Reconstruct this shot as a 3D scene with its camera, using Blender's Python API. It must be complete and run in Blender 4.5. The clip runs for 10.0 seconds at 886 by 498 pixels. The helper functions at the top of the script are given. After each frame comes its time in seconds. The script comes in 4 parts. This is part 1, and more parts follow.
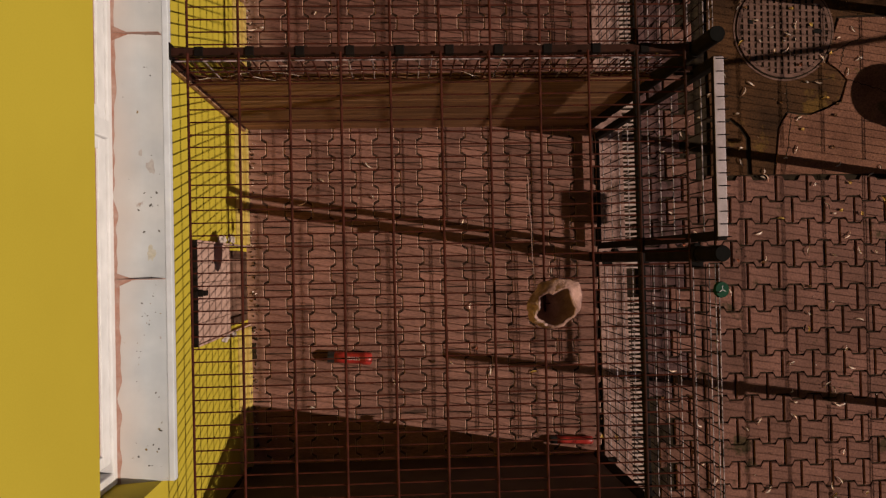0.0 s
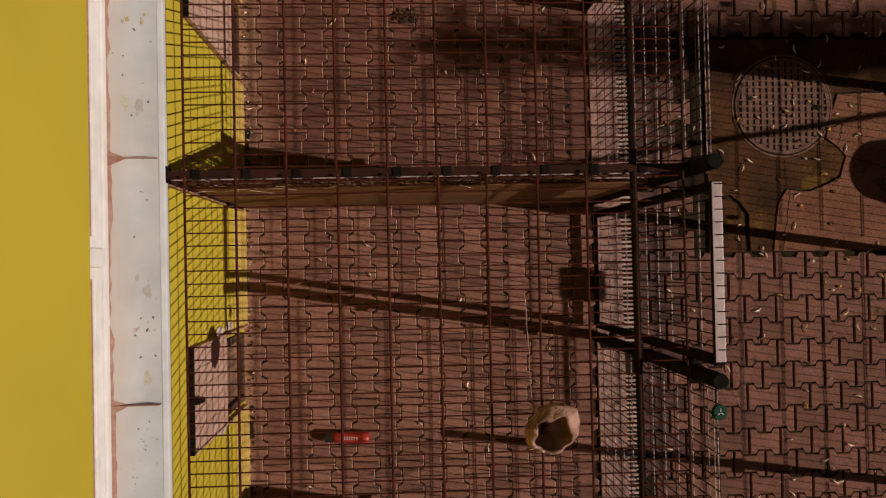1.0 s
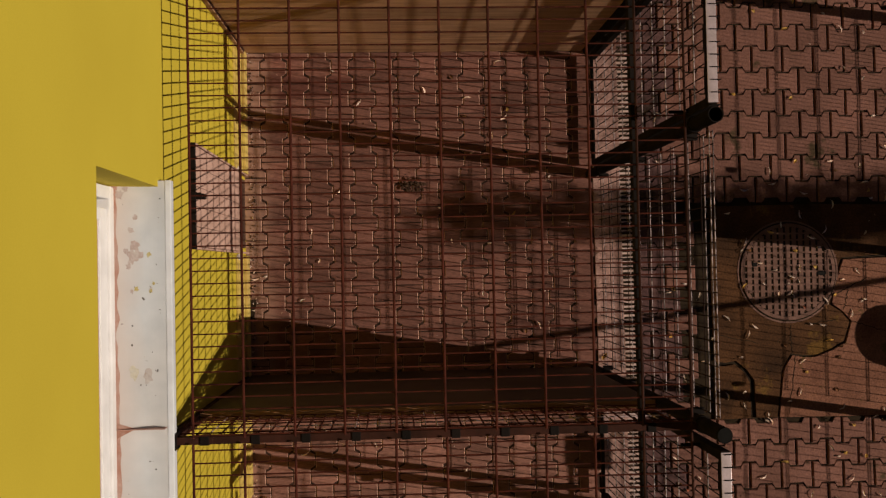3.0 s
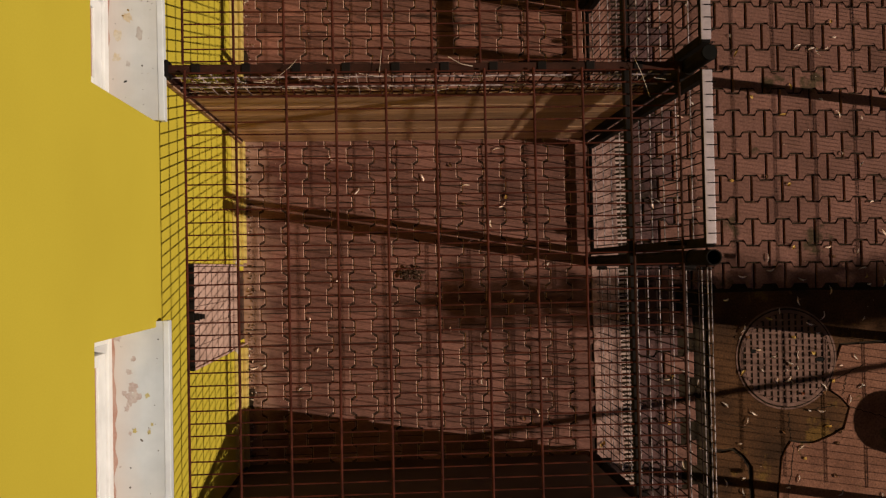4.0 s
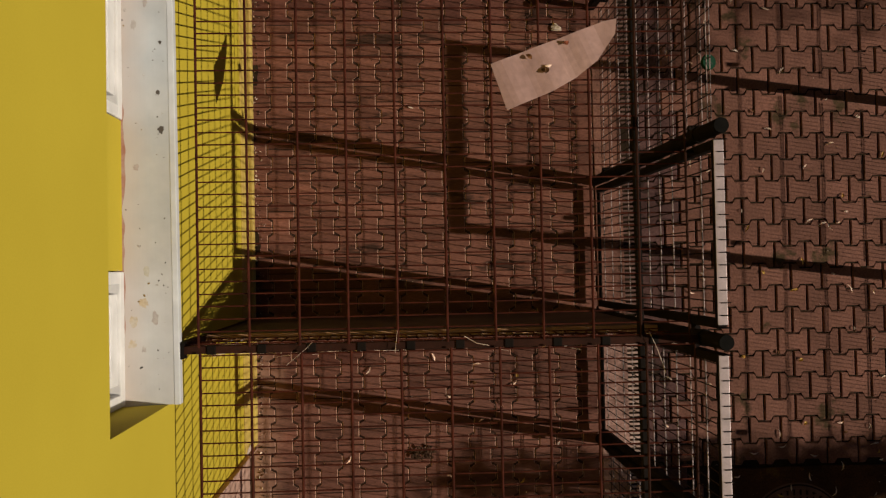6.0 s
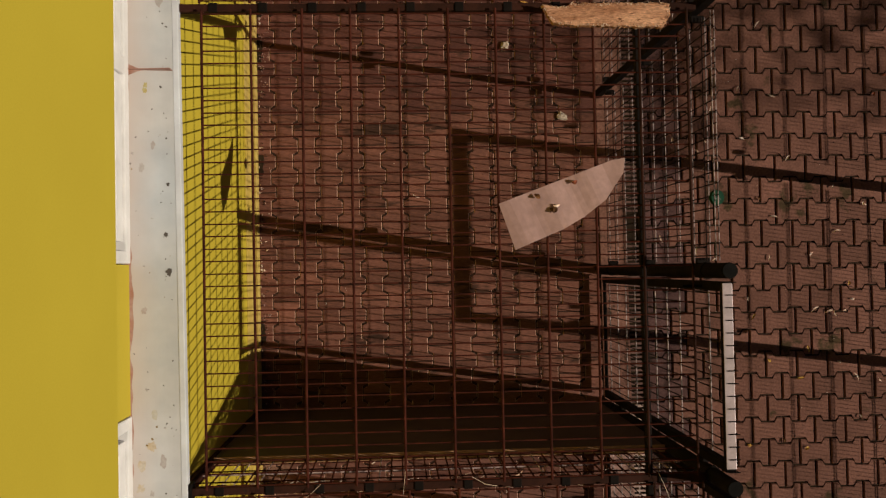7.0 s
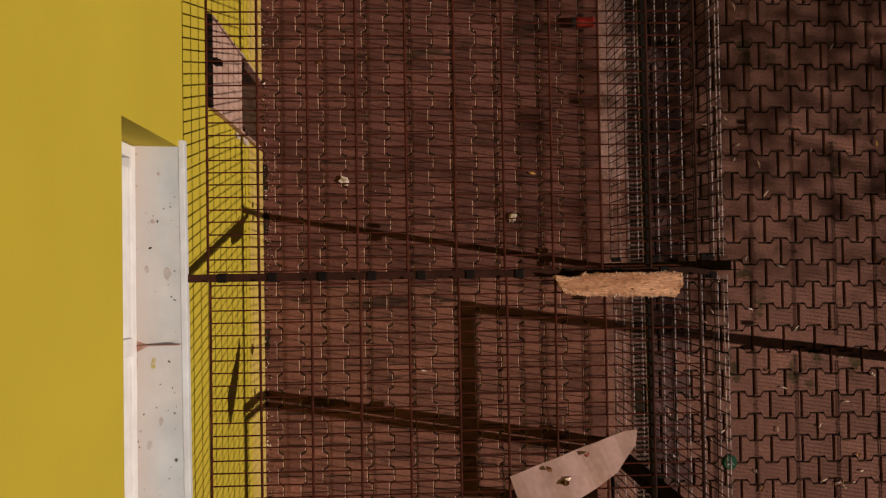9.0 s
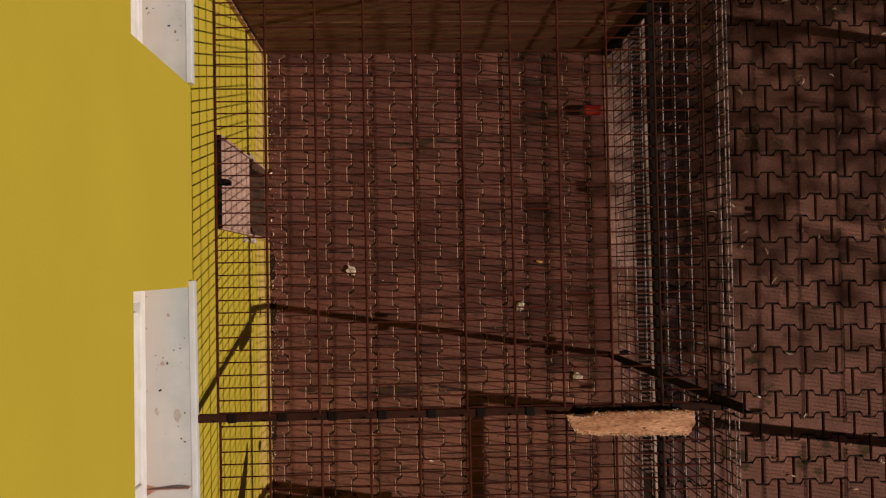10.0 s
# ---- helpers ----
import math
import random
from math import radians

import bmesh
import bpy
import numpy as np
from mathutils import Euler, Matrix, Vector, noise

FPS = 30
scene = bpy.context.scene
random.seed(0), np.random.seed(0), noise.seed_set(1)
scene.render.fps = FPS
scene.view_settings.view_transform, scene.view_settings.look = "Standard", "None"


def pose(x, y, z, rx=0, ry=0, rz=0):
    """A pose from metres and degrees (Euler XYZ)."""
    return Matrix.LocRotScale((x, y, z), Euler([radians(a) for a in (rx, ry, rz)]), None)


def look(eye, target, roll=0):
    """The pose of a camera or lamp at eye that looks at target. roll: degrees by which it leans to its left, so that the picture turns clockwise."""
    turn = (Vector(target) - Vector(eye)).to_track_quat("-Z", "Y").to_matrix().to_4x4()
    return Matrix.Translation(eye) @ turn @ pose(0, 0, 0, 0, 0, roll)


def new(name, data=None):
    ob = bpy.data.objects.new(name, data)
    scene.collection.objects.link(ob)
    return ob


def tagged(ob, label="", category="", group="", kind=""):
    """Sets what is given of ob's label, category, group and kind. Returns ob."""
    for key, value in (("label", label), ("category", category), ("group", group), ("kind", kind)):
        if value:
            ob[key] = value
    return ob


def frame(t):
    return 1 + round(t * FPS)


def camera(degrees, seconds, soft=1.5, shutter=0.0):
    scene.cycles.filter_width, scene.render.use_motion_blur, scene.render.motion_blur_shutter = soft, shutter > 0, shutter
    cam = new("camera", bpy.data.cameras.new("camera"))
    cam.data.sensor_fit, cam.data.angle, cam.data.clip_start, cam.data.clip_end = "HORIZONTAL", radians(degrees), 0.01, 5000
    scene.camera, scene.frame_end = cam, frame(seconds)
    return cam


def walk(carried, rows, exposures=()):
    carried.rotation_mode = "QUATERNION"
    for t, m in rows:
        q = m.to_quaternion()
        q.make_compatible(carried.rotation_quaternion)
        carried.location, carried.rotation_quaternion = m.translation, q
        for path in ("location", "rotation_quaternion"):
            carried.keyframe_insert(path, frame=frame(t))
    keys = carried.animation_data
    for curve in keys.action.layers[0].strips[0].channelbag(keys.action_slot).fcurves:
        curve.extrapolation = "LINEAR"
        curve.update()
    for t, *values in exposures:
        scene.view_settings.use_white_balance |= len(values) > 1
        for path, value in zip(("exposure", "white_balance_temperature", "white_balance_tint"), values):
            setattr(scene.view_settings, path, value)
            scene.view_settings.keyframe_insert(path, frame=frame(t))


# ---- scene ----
cam = camera(52.8, 10.0, soft=1.3)
EXPOSURE, SUN, SKY = -0.54, 5.0, 0.05
ROWS = [
    (0.0, -0.325, -0.041, 5.628, 0.909, -2.970, -1.218),
    (0.5, -0.318, 0.199, 5.623, 0.917, -2.999, -1.180),
    (1.0, -0.309, 0.447, 5.627, 0.959, -3.036, -1.183),
    (1.5, -0.304, 0.697, 5.630, 1.048, -3.047, -1.180),
    (2.0, -0.319, 0.956, 5.634, 1.112, -3.038, -1.181),
    (2.5, -0.331, 1.222, 5.638, 1.157, -3.032, -1.159),
    (4.0, -0.314, 2.050, 5.656, 1.185, -3.117, -1.141),
    (4.5, -0.318, 2.328, 5.659, 1.235, -3.082, -1.122),
    (5.0, -0.323, 2.606, 5.668, 1.253, -3.043, -1.094),
    (5.5, -0.332, 2.891, 5.670, 1.250, -2.985, -1.094),
    (7.0, -0.361, 3.748, 5.679, 1.244, -2.822, -1.081),
    (7.5, -0.358, 4.028, 5.681, 1.237, -2.797, -1.040),
    (8.0, -0.361, 4.308, 5.680, 1.215, -2.818, -0.956),
    (8.5, -0.370, 4.580, 5.671, 1.220, -2.826, -0.921),
    (9.0, -0.382, 4.848, 5.668, 1.243, -2.774, -0.910),
    (9.5, -0.392, 5.118, 5.671, 1.327, -2.696, -0.964),
    (10.0, -0.410, 5.401, 5.666, 1.385, -2.677, -0.998),
]
EXPOSURES = [(0.0, -0.09, 10), (2.5, -0.06, 8), (4.0, 0.08, 5), (5.5, -0.05, 2), (7.0, -0.05, 2), (8.5, -0.05, 8), (9.0, -0.10, 10), (10.0, -0.14, 10)]      # seconds, stops, tint
walk(cam, [(t, pose(*row)) for t, *row in ROWS], exposures=[(t, EXPOSURE + stops, 6500, tint) for t, stops, tint in EXPOSURES])

# ---- light ----
SUN_WAY = Vector((-1.0, 0.164, -0.74))
world = bpy.data.worlds.new("sky")
scene.world = world
world.use_nodes = True
sky = world.node_tree.nodes.new("ShaderNodeTexSky")
sky.sky_type, sky.sun_disc = "NISHITA", False
sky.air_density, sky.dust_density = 0.16, 0.2
sky.sun_elevation = math.asin(-SUN_WAY.normalized().z)
sky.sun_rotation = math.atan2(-SUN_WAY.x, -SUN_WAY.y)
world.node_tree.links.new(sky.outputs[0], world.node_tree.nodes["Background"].inputs[0])
world.node_tree.nodes["Background"].inputs[1].default_value = SKY
sun = new("sun", bpy.data.lights.new("sun", "SUN"))
sun.data.energy, sun.data.angle, sun.data.color = SUN, radians(0.35), (1.0, 0.86, 0.70)
sun.matrix_world = look((12, -2, 9), Vector((12, -2, 9)) + SUN_WAY)


# ---- materials ----
def material(name, base, second=None, rough=0.7, metal=0.0, scale=6.0, fine=90.0, mix=0.5, bump=0.2, depth=0.002, per_object=0.0, spots=None, spot_scale=9.0, spot_cut=0.62, stretch=(1, 1, 1), warp=0.0, grainy=0.5):
    """A surface of two colours mixed by a broad noise, a fine grain, spots of a third colour, and relief."""
    m = bpy.data.materials.new(name)
    m.use_nodes = True
    nt = m.node_tree
    n, link = nt.nodes, nt.links.new
    bsdf = n["Principled BSDF"]
    geo = n.new("ShaderNodeNewGeometry")
    mapping = n.new("ShaderNodeMapping")
    mapping.inputs["Scale"].default_value = stretch
    link(geo.outputs["Position"], mapping.inputs["Vector"])
    broad = n.new("ShaderNodeTexNoise")
    broad.inputs["Scale"].default_value, broad.inputs["Detail"].default_value, broad.inputs["Distortion"].default_value = scale, 6, warp
    grain = n.new("ShaderNodeTexNoise")
    grain.inputs["Scale"].default_value, grain.inputs["Detail"].default_value = fine, 4
    link(mapping.outputs[0], broad.inputs["Vector"]), link(mapping.outputs[0], grain.inputs["Vector"])
    second = second or tuple(c * 0.7 for c in base)
    ramp = n.new("ShaderNodeMapRange")
    ramp.inputs[1].default_value, ramp.inputs[2].default_value = 0.5 - 0.3 * mix, 0.5 + 0.3 * mix
    link(broad.outputs["Fac"], ramp.inputs[0])
    col = n.new("ShaderNodeMix")
    col.data_type = "RGBA"
    col.inputs["A"].default_value, col.inputs["B"].default_value = (*base, 1), (*second, 1)
    link(ramp.outputs[0], col.inputs["Factor"])
    last = col.outputs["Result"]
    if spots:
        sp = n.new("ShaderNodeTexNoise")
        sp.inputs["Scale"].default_value, sp.inputs["Detail"].default_value, sp.inputs["Roughness"].default_value = spot_scale, 5, 0.65
        link(mapping.outputs[0], sp.inputs["Vector"])
        cut = n.new("ShaderNodeMapRange")
        cut.inputs[1].default_value, cut.inputs[2].default_value = spot_cut, spot_cut + 0.06
        link(sp.outputs["Fac"], cut.inputs[0])
        mx = n.new("ShaderNodeMix")
        mx.data_type = "RGBA"
        mx.inputs["B"].default_value = (*spots, 1)
        link(cut.outputs[0], mx.inputs["Factor"]), link(last, mx.inputs["A"])
        last = mx.outputs["Result"]
    value = n.new("ShaderNodeMath")
    value.operation = "MULTIPLY_ADD"
    value.inputs[1].default_value, value.inputs[2].default_value = grainy, 1 - grainy / 2
    link(grain.outputs["Fac"], value.inputs[0])
    bright = value.outputs[0]
    if per_object:
        info = n.new("ShaderNodeObjectInfo")
        isle = n.new("ShaderNodeNewGeometry")
        both = n.new("ShaderNodeMath")
        both.operation = "ADD"
        link(info.outputs["Random"], both.inputs[0]), link(isle.outputs["Random Per Island"], both.inputs[1])
        wrap = n.new("ShaderNodeMath")
        wrap.operation = "FRACT"
        link(both.outputs[0], wrap.inputs[0])
        span = n.new("ShaderNodeMapRange")
        span.inputs[3].default_value, span.inputs[4].default_value = 1 - per_object, 1 + per_object
        link(wrap.outputs[0], span.inputs[0])
        mul = n.new("ShaderNodeMath")
        mul.operation = "MULTIPLY"
        link(bright, mul.inputs[0]), link(span.outputs[0], mul.inputs[1])
        bright = mul.outputs[0]
    hsv = n.new("ShaderNodeHueSaturation")
    link(last, hsv.inputs["Color"]), link(bright, hsv.inputs["Value"])
    link(hsv.outputs[0], bsdf.inputs["Base Color"])
    bsdf.inputs["Specular IOR Level"].default_value = 0.12 if rough > 0.75 else 0.3 if rough > 0.55 else 0.5
    bsdf.inputs["Roughness"].default_value, bsdf.inputs["Metallic"].default_value = rough, metal
    rr = n.new("ShaderNodeMapRange")
    rr.inputs[3].default_value, rr.inputs[4].default_value = max(0.05, rough - 0.12), min(1.0, rough + 0.12)
    link(broad.outputs["Fac"], rr.inputs[0]), link(rr.outputs[0], bsdf.inputs["Roughness"])
    if bump:
        b = n.new("ShaderNodeBump")
        b.inputs["Strength"].default_value, b.inputs["Distance"].default_value = bump, depth
        add = n.new("ShaderNodeMath")
        add.operation = "ADD"
        link(broad.outputs["Fac"], add.inputs[0]), link(grain.outputs["Fac"], add.inputs[1])
        link(add.outputs[0], b.inputs["Height"]), link(b.outputs[0], bsdf.inputs["Normal"])
    return m


YELLOW = material("yellow_render", (0.562, 0.436, 0.046), (0.528, 0.405, 0.042), rough=0.9, scale=1.3, fine=220, grainy=0.14, bump=0.05, depth=0.001)
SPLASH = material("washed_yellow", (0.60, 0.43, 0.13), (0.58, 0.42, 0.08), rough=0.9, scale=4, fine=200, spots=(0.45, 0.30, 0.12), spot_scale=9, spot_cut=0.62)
CREAM = material("cream_plinth", (0.60, 0.45, 0.12), (0.50, 0.34, 0.11), rough=0.9, scale=5, fine=200, spots=(0.22, 0.13, 0.08), spot_scale=14, spot_cut=0.64)
PAVER = material("brown_paver", (0.184, 0.080, 0.063), (0.119, 0.054, 0.043), rough=0.82, scale=5, fine=95, grainy=1.3, stretch=(0.35, 1.7, 1), bump=0.5, depth=0.002, per_object=0.24, spots=(0.088, 0.034, 0.027), spot_scale=1.5, spot_cut=0.57)
# pale chamfer colour that paints the sun glint along paver edges
EDGE = material("glint_paver_edge", (0.56, 0.33, 0.25), (0.22, 0.105, 0.076), rough=0.7, scale=14, fine=200, bump=0.3, mix=0.9)
DUSTY = material("dusty_paver", (0.252, 0.118, 0.093), (0.166, 0.079, 0.062), rough=0.85, scale=5, fine=95, grainy=1.3, stretch=(0.35, 1.7, 1), bump=0.5, depth=0.002, per_object=0.22, spots=(0.075, 0.040, 0.030), spot_scale=4, spot_cut=0.61)
REDDER = material("reddish_paver", (0.140, 0.054, 0.043), (0.090, 0.036, 0.030), rough=0.82, scale=5, fine=95, grainy=1.3, stretch=(0.35, 1.7, 1), bump=0.5, depth=0.002, per_object=0.24, spots=(0.055, 0.027, 0.020), spot_scale=4, spot_cut=0.58)
WARM = material("warm_brown_paver", (0.196, 0.081, 0.060), (0.128, 0.055, 0.042), rough=0.82, scale=5, fine=95, grainy=1.3, stretch=(0.35, 1.7, 1), bump=0.5, depth=0.002, per_object=0.24, spots=(0.055, 0.027, 0.020), spot_scale=4, spot_cut=0.58)
YARDPAVER = material("worn_yard_paver", (0.232, 0.106, 0.083), (0.155, 0.073, 0.056), rough=0.85, scale=4, fine=80, grainy=1.3, bump=0.5, depth=0.002, per_object=0.17, spots=(0.070, 0.044, 0.024), spot_scale=3, spot_cut=0.60, mix=0.8)
GRIMY = material("grimy_drain_side_paver", (0.128, 0.066, 0.064), (0.074, 0.038, 0.037), rough=0.85, scale=6, fine=80, grainy=1.4, bump=0.5, depth=0.002, per_object=0.22, spots=(0.042, 0.024, 0.020), spot_scale=5, spot_cut=0.56, mix=0.8)
JOINT = material("dark_joint_sand", (0.020, 0.012, 0.008), (0.034, 0.022, 0.012), rough=0.95, scale=20, fine=300, bump=0.6)
JOINTDUST = material("dusty_joint_sand", (0.055, 0.028, 0.020), (0.028, 0.015, 0.011), rough=0.95, scale=12, fine=300, bump=0.4)
GROUND = material("earth", (0.09, 0.06, 0.045), (0.06, 0.045, 0.03), rough=0.95, scale=0.7, fine=40, bump=0.5, depth=0.01)
MOSSY = material("mossy_concrete", (0.108, 0.046, 0.019), (0.036, 0.017, 0.009), rough=0.9, scale=4, fine=80, grainy=1.6, bump=0.5, depth=0.004, spots=(0.130, 0.066, 0.018), spot_scale=3.5, spot_cut=0.6, mix=0.8)
PATCH = material("reddish_concrete", (0.24, 0.105, 0.068), (0.15, 0.064, 0.042), rough=0.9, scale=6, fine=85, grainy=1.5, bump=0.6, depth=0.003, mix=0.8, spots=(0.10, 0.06, 0.022), spot_scale=5, spot_cut=0.60)
IRON = material("cast_iron", (0.215, 0.115, 0.092), (0.135, 0.073, 0.058), rough=0.8, metal=0.0, scale=14, fine=200, bump=0.4)
RUSTY = material("rusty_wire", (0.078, 0.017, 0.0095), (0.035, 0.008, 0.005), rough=0.8, metal=0.0, scale=18, fine=200, bump=0.2)
DARKSTEEL = material("dark_painted_steel", (0.010, 0.006, 0.005), (0.006, 0.004, 0.0035), rough=0.8, metal=0.0, scale=12, fine=180, bump=0.15, spots=(0.045, 0.018, 0.010), spot_scale=20, spot_cut=0.68)
BROWNSTEEL = material("brown_steel", (0.046, 0.015, 0.010), (0.024, 0.009, 0.006), rough=0.8, metal=0.0, scale=12, fine=180, bump=0.2, spots=(0.03, 0.015, 0.01), spot_scale=20, spot_cut=0.62)
GALV = material("galvanised_steel", (0.53, 0.42, 0.45), (0.38, 0.30, 0.31), rough=0.45, metal=0.35, scale=15, fine=120, bump=0.1)
# pale and dark flecks paint broken sun glints along the wire
GLINTWIRE = material("glint_flecked_wire", (0.50, 0.37, 0.39), (0.035, 0.020, 0.020), rough=0.5, metal=0.0, scale=34, mix=0.3, fine=160, bump=0.1)
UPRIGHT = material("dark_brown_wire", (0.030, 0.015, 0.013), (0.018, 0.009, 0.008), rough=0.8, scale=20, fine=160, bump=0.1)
CAP = material("dark_plastic_cap", (0.005, 0.004, 0.0035), rough=0.8, scale=20)
PLANK = material("brown_board", (0.36, 0.182, 0.095), (0.13, 0.058, 0.030), rough=0.8, scale=2.6, fine=40, mix=0.8, bump=0.6, depth=0.004, stretch=(0.8, 7, 10), spots=(0.38, 0.24, 0.13), spot_scale=3, spot_cut=0.63, per_object=0.15)
HATCHWOOD = material("pale_pink_wood", (0.58, 0.37, 0.31), (0.44, 0.27, 0.22), rough=0.8, scale=3, fine=60, stretch=(6, 6, 1), bump=0.3)
DARKWOOD = material("dark_wood", (0.12, 0.062, 0.042), (0.075, 0.04, 0.03), rough=0.85, scale=4, fine=60, stretch=(6, 6, 1), bump=0.3)
# dark brown that deepens the shade on the dividers' north faces
BACKSHADE = material("back_shade_brown", (0.050, 0.030, 0.022), (0.034, 0.021, 0.016), rough=0.6, scale=3, fine=120, bump=0.1)
FLAPWOOD = material("worn_brown_wood", (0.30, 0.165, 0.125), (0.15, 0.08, 0.058), rough=0.85, scale=4, fine=60, stretch=(6, 6, 1), bump=0.3)
CLOD = material("dark_clod", (0.035, 0.020, 0.013), (0.07, 0.036, 0.022), rough=0.95, scale=40, fine=200)
# lighter copy of the board wood, brightened for the better-lit divider
PALEPLANK = material("pale_board_wood", (0.56, 0.33, 0.205), (0.27, 0.14, 0.08), rough=0.8, scale=2.6, fine=40, mix=0.8, bump=0.6, depth=0.004, stretch=(0.8, 7, 10), per_object=0.2)
# darker copy of the board wood, with tree shade put into its colour
SHADEPLANK = material("shade_dark_board_wood", (0.23, 0.11, 0.065), (0.10, 0.046, 0.028), rough=0.8, scale=2.6, fine=40, mix=0.8, bump=0.6, depth=0.004, stretch=(0.8, 7, 10), per_object=0.15)
SILL = material("pale_painted_sill", (0.505, 0.525, 0.565), (0.52, 0.505, 0.51), rough=0.40, scale=2.0, fine=8, bump=0.0, spots=(0.33, 0.25, 0.22), spot_scale=11, spot_cut=0.70)
def wash(m, colour, x_full, x_none, rough_edge):
    """A second colour that starts at one edge of the surface and fades raggedly across it."""
    n, link = m.node_tree.nodes, m.node_tree.links.new
    bsdf = n["Principled BSDF"]
    old = bsdf.inputs["Base Color"].links[0].from_socket
    geo, xyz, wob, add, span, mx = [n.new("ShaderNode" + k) for k in ("NewGeometry", "SeparateXYZ", "TexNoise", "Math", "MapRange", "Mix")]
    wob.inputs["Scale"].default_value, wob.inputs["Detail"].default_value = 7, 6
    add.operation, add.inputs[1].default_value = "MULTIPLY_ADD", rough_edge
    mx.data_type, mx.inputs["B"].default_value = "RGBA", (*colour, 1)
    link(geo.outputs["Position"], xyz.inputs[0]), link(geo.outputs["Position"], wob.inputs["Vector"])
    link(wob.outputs["Fac"], add.inputs[0]), link(xyz.outputs["X"], add.inputs[2]), link(add.outputs[0], span.inputs[0])
    span.inputs[1].default_value, span.inputs[2].default_value = x_none, x_full
    link(span.outputs[0], mx.inputs["Factor"]), link(old, mx.inputs["A"]), link(mx.outputs["Result"], bsdf.inputs["Base Color"])


wash(DUSTY, (0.34, 0.185, 0.145), -1.20, -1.06, 0.12)
wash(PAVER, (0.33, 0.19, 0.145), -1.12, -0.92, 0.26)
# sill: warmer colour at the inner edge, fading raggedly to bluish grey
wash(SILL, (0.52, 0.435, 0.405), -1.395, -1.27, 0.09)
PEELED = material("peeled_primer", (0.36, 0.27, 0.25), (0.46, 0.40, 0.385), rough=0.6, scale=30, fine=120, mix=0.7)
OCHRESTAIN = material("ochre_stain", (0.50, 0.37, 0.22), (0.52, 0.46, 0.40), rough=0.6, scale=30, fine=120, mix=0.8)
LICHEN = material("ochre_lichen", (0.42, 0.33, 0.10), (0.46, 0.40, 0.22), rough=0.9, scale=50, fine=200)
RUST = material("rust_stain", (0.33, 0.145, 0.10), (0.42, 0.28, 0.24), rough=0.7, scale=20, fine=90, mix=0.7)
RUSTDARK = material("deep_rust_stain", (0.27, 0.105, 0.065), (0.42, 0.29, 0.25), rough=0.8, scale=26, fine=90, mix=0.8)
LIPWHITE = material("white_painted_metal", (0.70, 0.715, 0.77), (0.66, 0.66, 0.71), rough=0.45, scale=3, fine=9, bump=0.0)
WHITE = material("white_plastic_frame", (0.78, 0.755, 0.77), (0.75, 0.725, 0.74), rough=0.45, scale=3, fine=9, bump=0.0)
CHIP = material("chipboard", (0.80, 0.45, 0.29), (0.24, 0.085, 0.038), rough=0.85, scale=8, fine=75, grainy=1.9, mix=0.9, bump=1.0, depth=0.004, stretch=(0.7, 2.6, 1), spots=(0.15, 0.06, 0.030), spot_scale=22, spot_cut=0.61)
RAWCHIP = material("raw_chips", (0.88, 0.70, 0.58), (0.40, 0.23, 0.13), rough=0.9, scale=60, fine=200)
SHEET = material("pale_board", (0.505, 0.316, 0.299), (0.392, 0.240, 0.226), rough=0.65, scale=6, fine=40, bump=0.1)
BROWNKERB = material("brown_stained_concrete", (0.30, 0.145, 0.112), (0.13, 0.062, 0.050), rough=0.9, scale=9, fine=80, grainy=1.5, mix=0.8, bump=0.5, depth=0.002, spots=(0.075, 0.040, 0.030), spot_scale=8, spot_cut=0.58)
DULLSLAT = material("dull_stained_slat", (0.20, 0.112, 0.098), (0.085, 0.045, 0.040), rough=0.8, scale=9, fine=120, mix=0.8, bump=0.3)
KERB = material("stained_concrete", (0.47, 0.28, 0.245), (0.20, 0.11, 0.094), rough=0.9, scale=13, fine=80, grainy=1.5, mix=0.8, bump=0.5, depth=0.002, spots=(0.13, 0.07, 0.05), spot_scale=8, spot_cut=0.6)
CONCRETE = material("pale_concrete", (0.62, 0.45, 0.41), (0.40, 0.26, 0.22), rough=0.9, scale=12, fine=220, bump=0.5, depth=0.002)
# near-black colour standing in for the shade inside openings, trough and holes
VOIDSHADE = material("void_shade_black", (0.012, 0.010, 0.009), rough=0.9)
GREEN = material("green_plastic", (0.010, 0.050, 0.026), (0.008, 0.036, 0.020), rough=0.8, scale=20)
RED = material("red_plastic", (0.42, 0.035, 0.028), (0.34, 0.025, 0.02), rough=0.4, scale=20)
STAIN = material("faint_stain", (0.46, 0.42, 0.41), (0.37, 0.31, 0.29), rough=0.5, scale=40, fine=90, mix=0.9)
STAINY = material("faint_ochre_stain", (0.46, 0.40, 0.28), (0.49, 0.46, 0.43), rough=0.5, scale=40, fine=90, mix=0.9)
DIRT = material("grey_dirt", (0.12, 0.10, 0.09), rough=0.7)
OCHRE = material("ochre_dirt", (0.30, 0.20, 0.07), rough=0.8)
PAPER = material("pale_paper", (0.66, 0.55, 0.47), (0.50, 0.38, 0.31), rough=0.8, scale=60, fine=200)
INK = material("black_plastic", (0.02, 0.018, 0.018), rough=0.45)
PALEPRINT = material("pale_print", (0.6, 0.42, 0.4), rough=0.6)
LEAF = material("dry_leaf", (0.84, 0.70, 0.63), (0.66, 0.46, 0.35), rough=0.75, scale=30, fine=200, per_object=0.35)
LEAFY = material("yellow_leaf", (0.55, 0.34, 0.08), (0.45, 0.22, 0.05), rough=0.7, scale=30, fine=200, per_object=0.25)
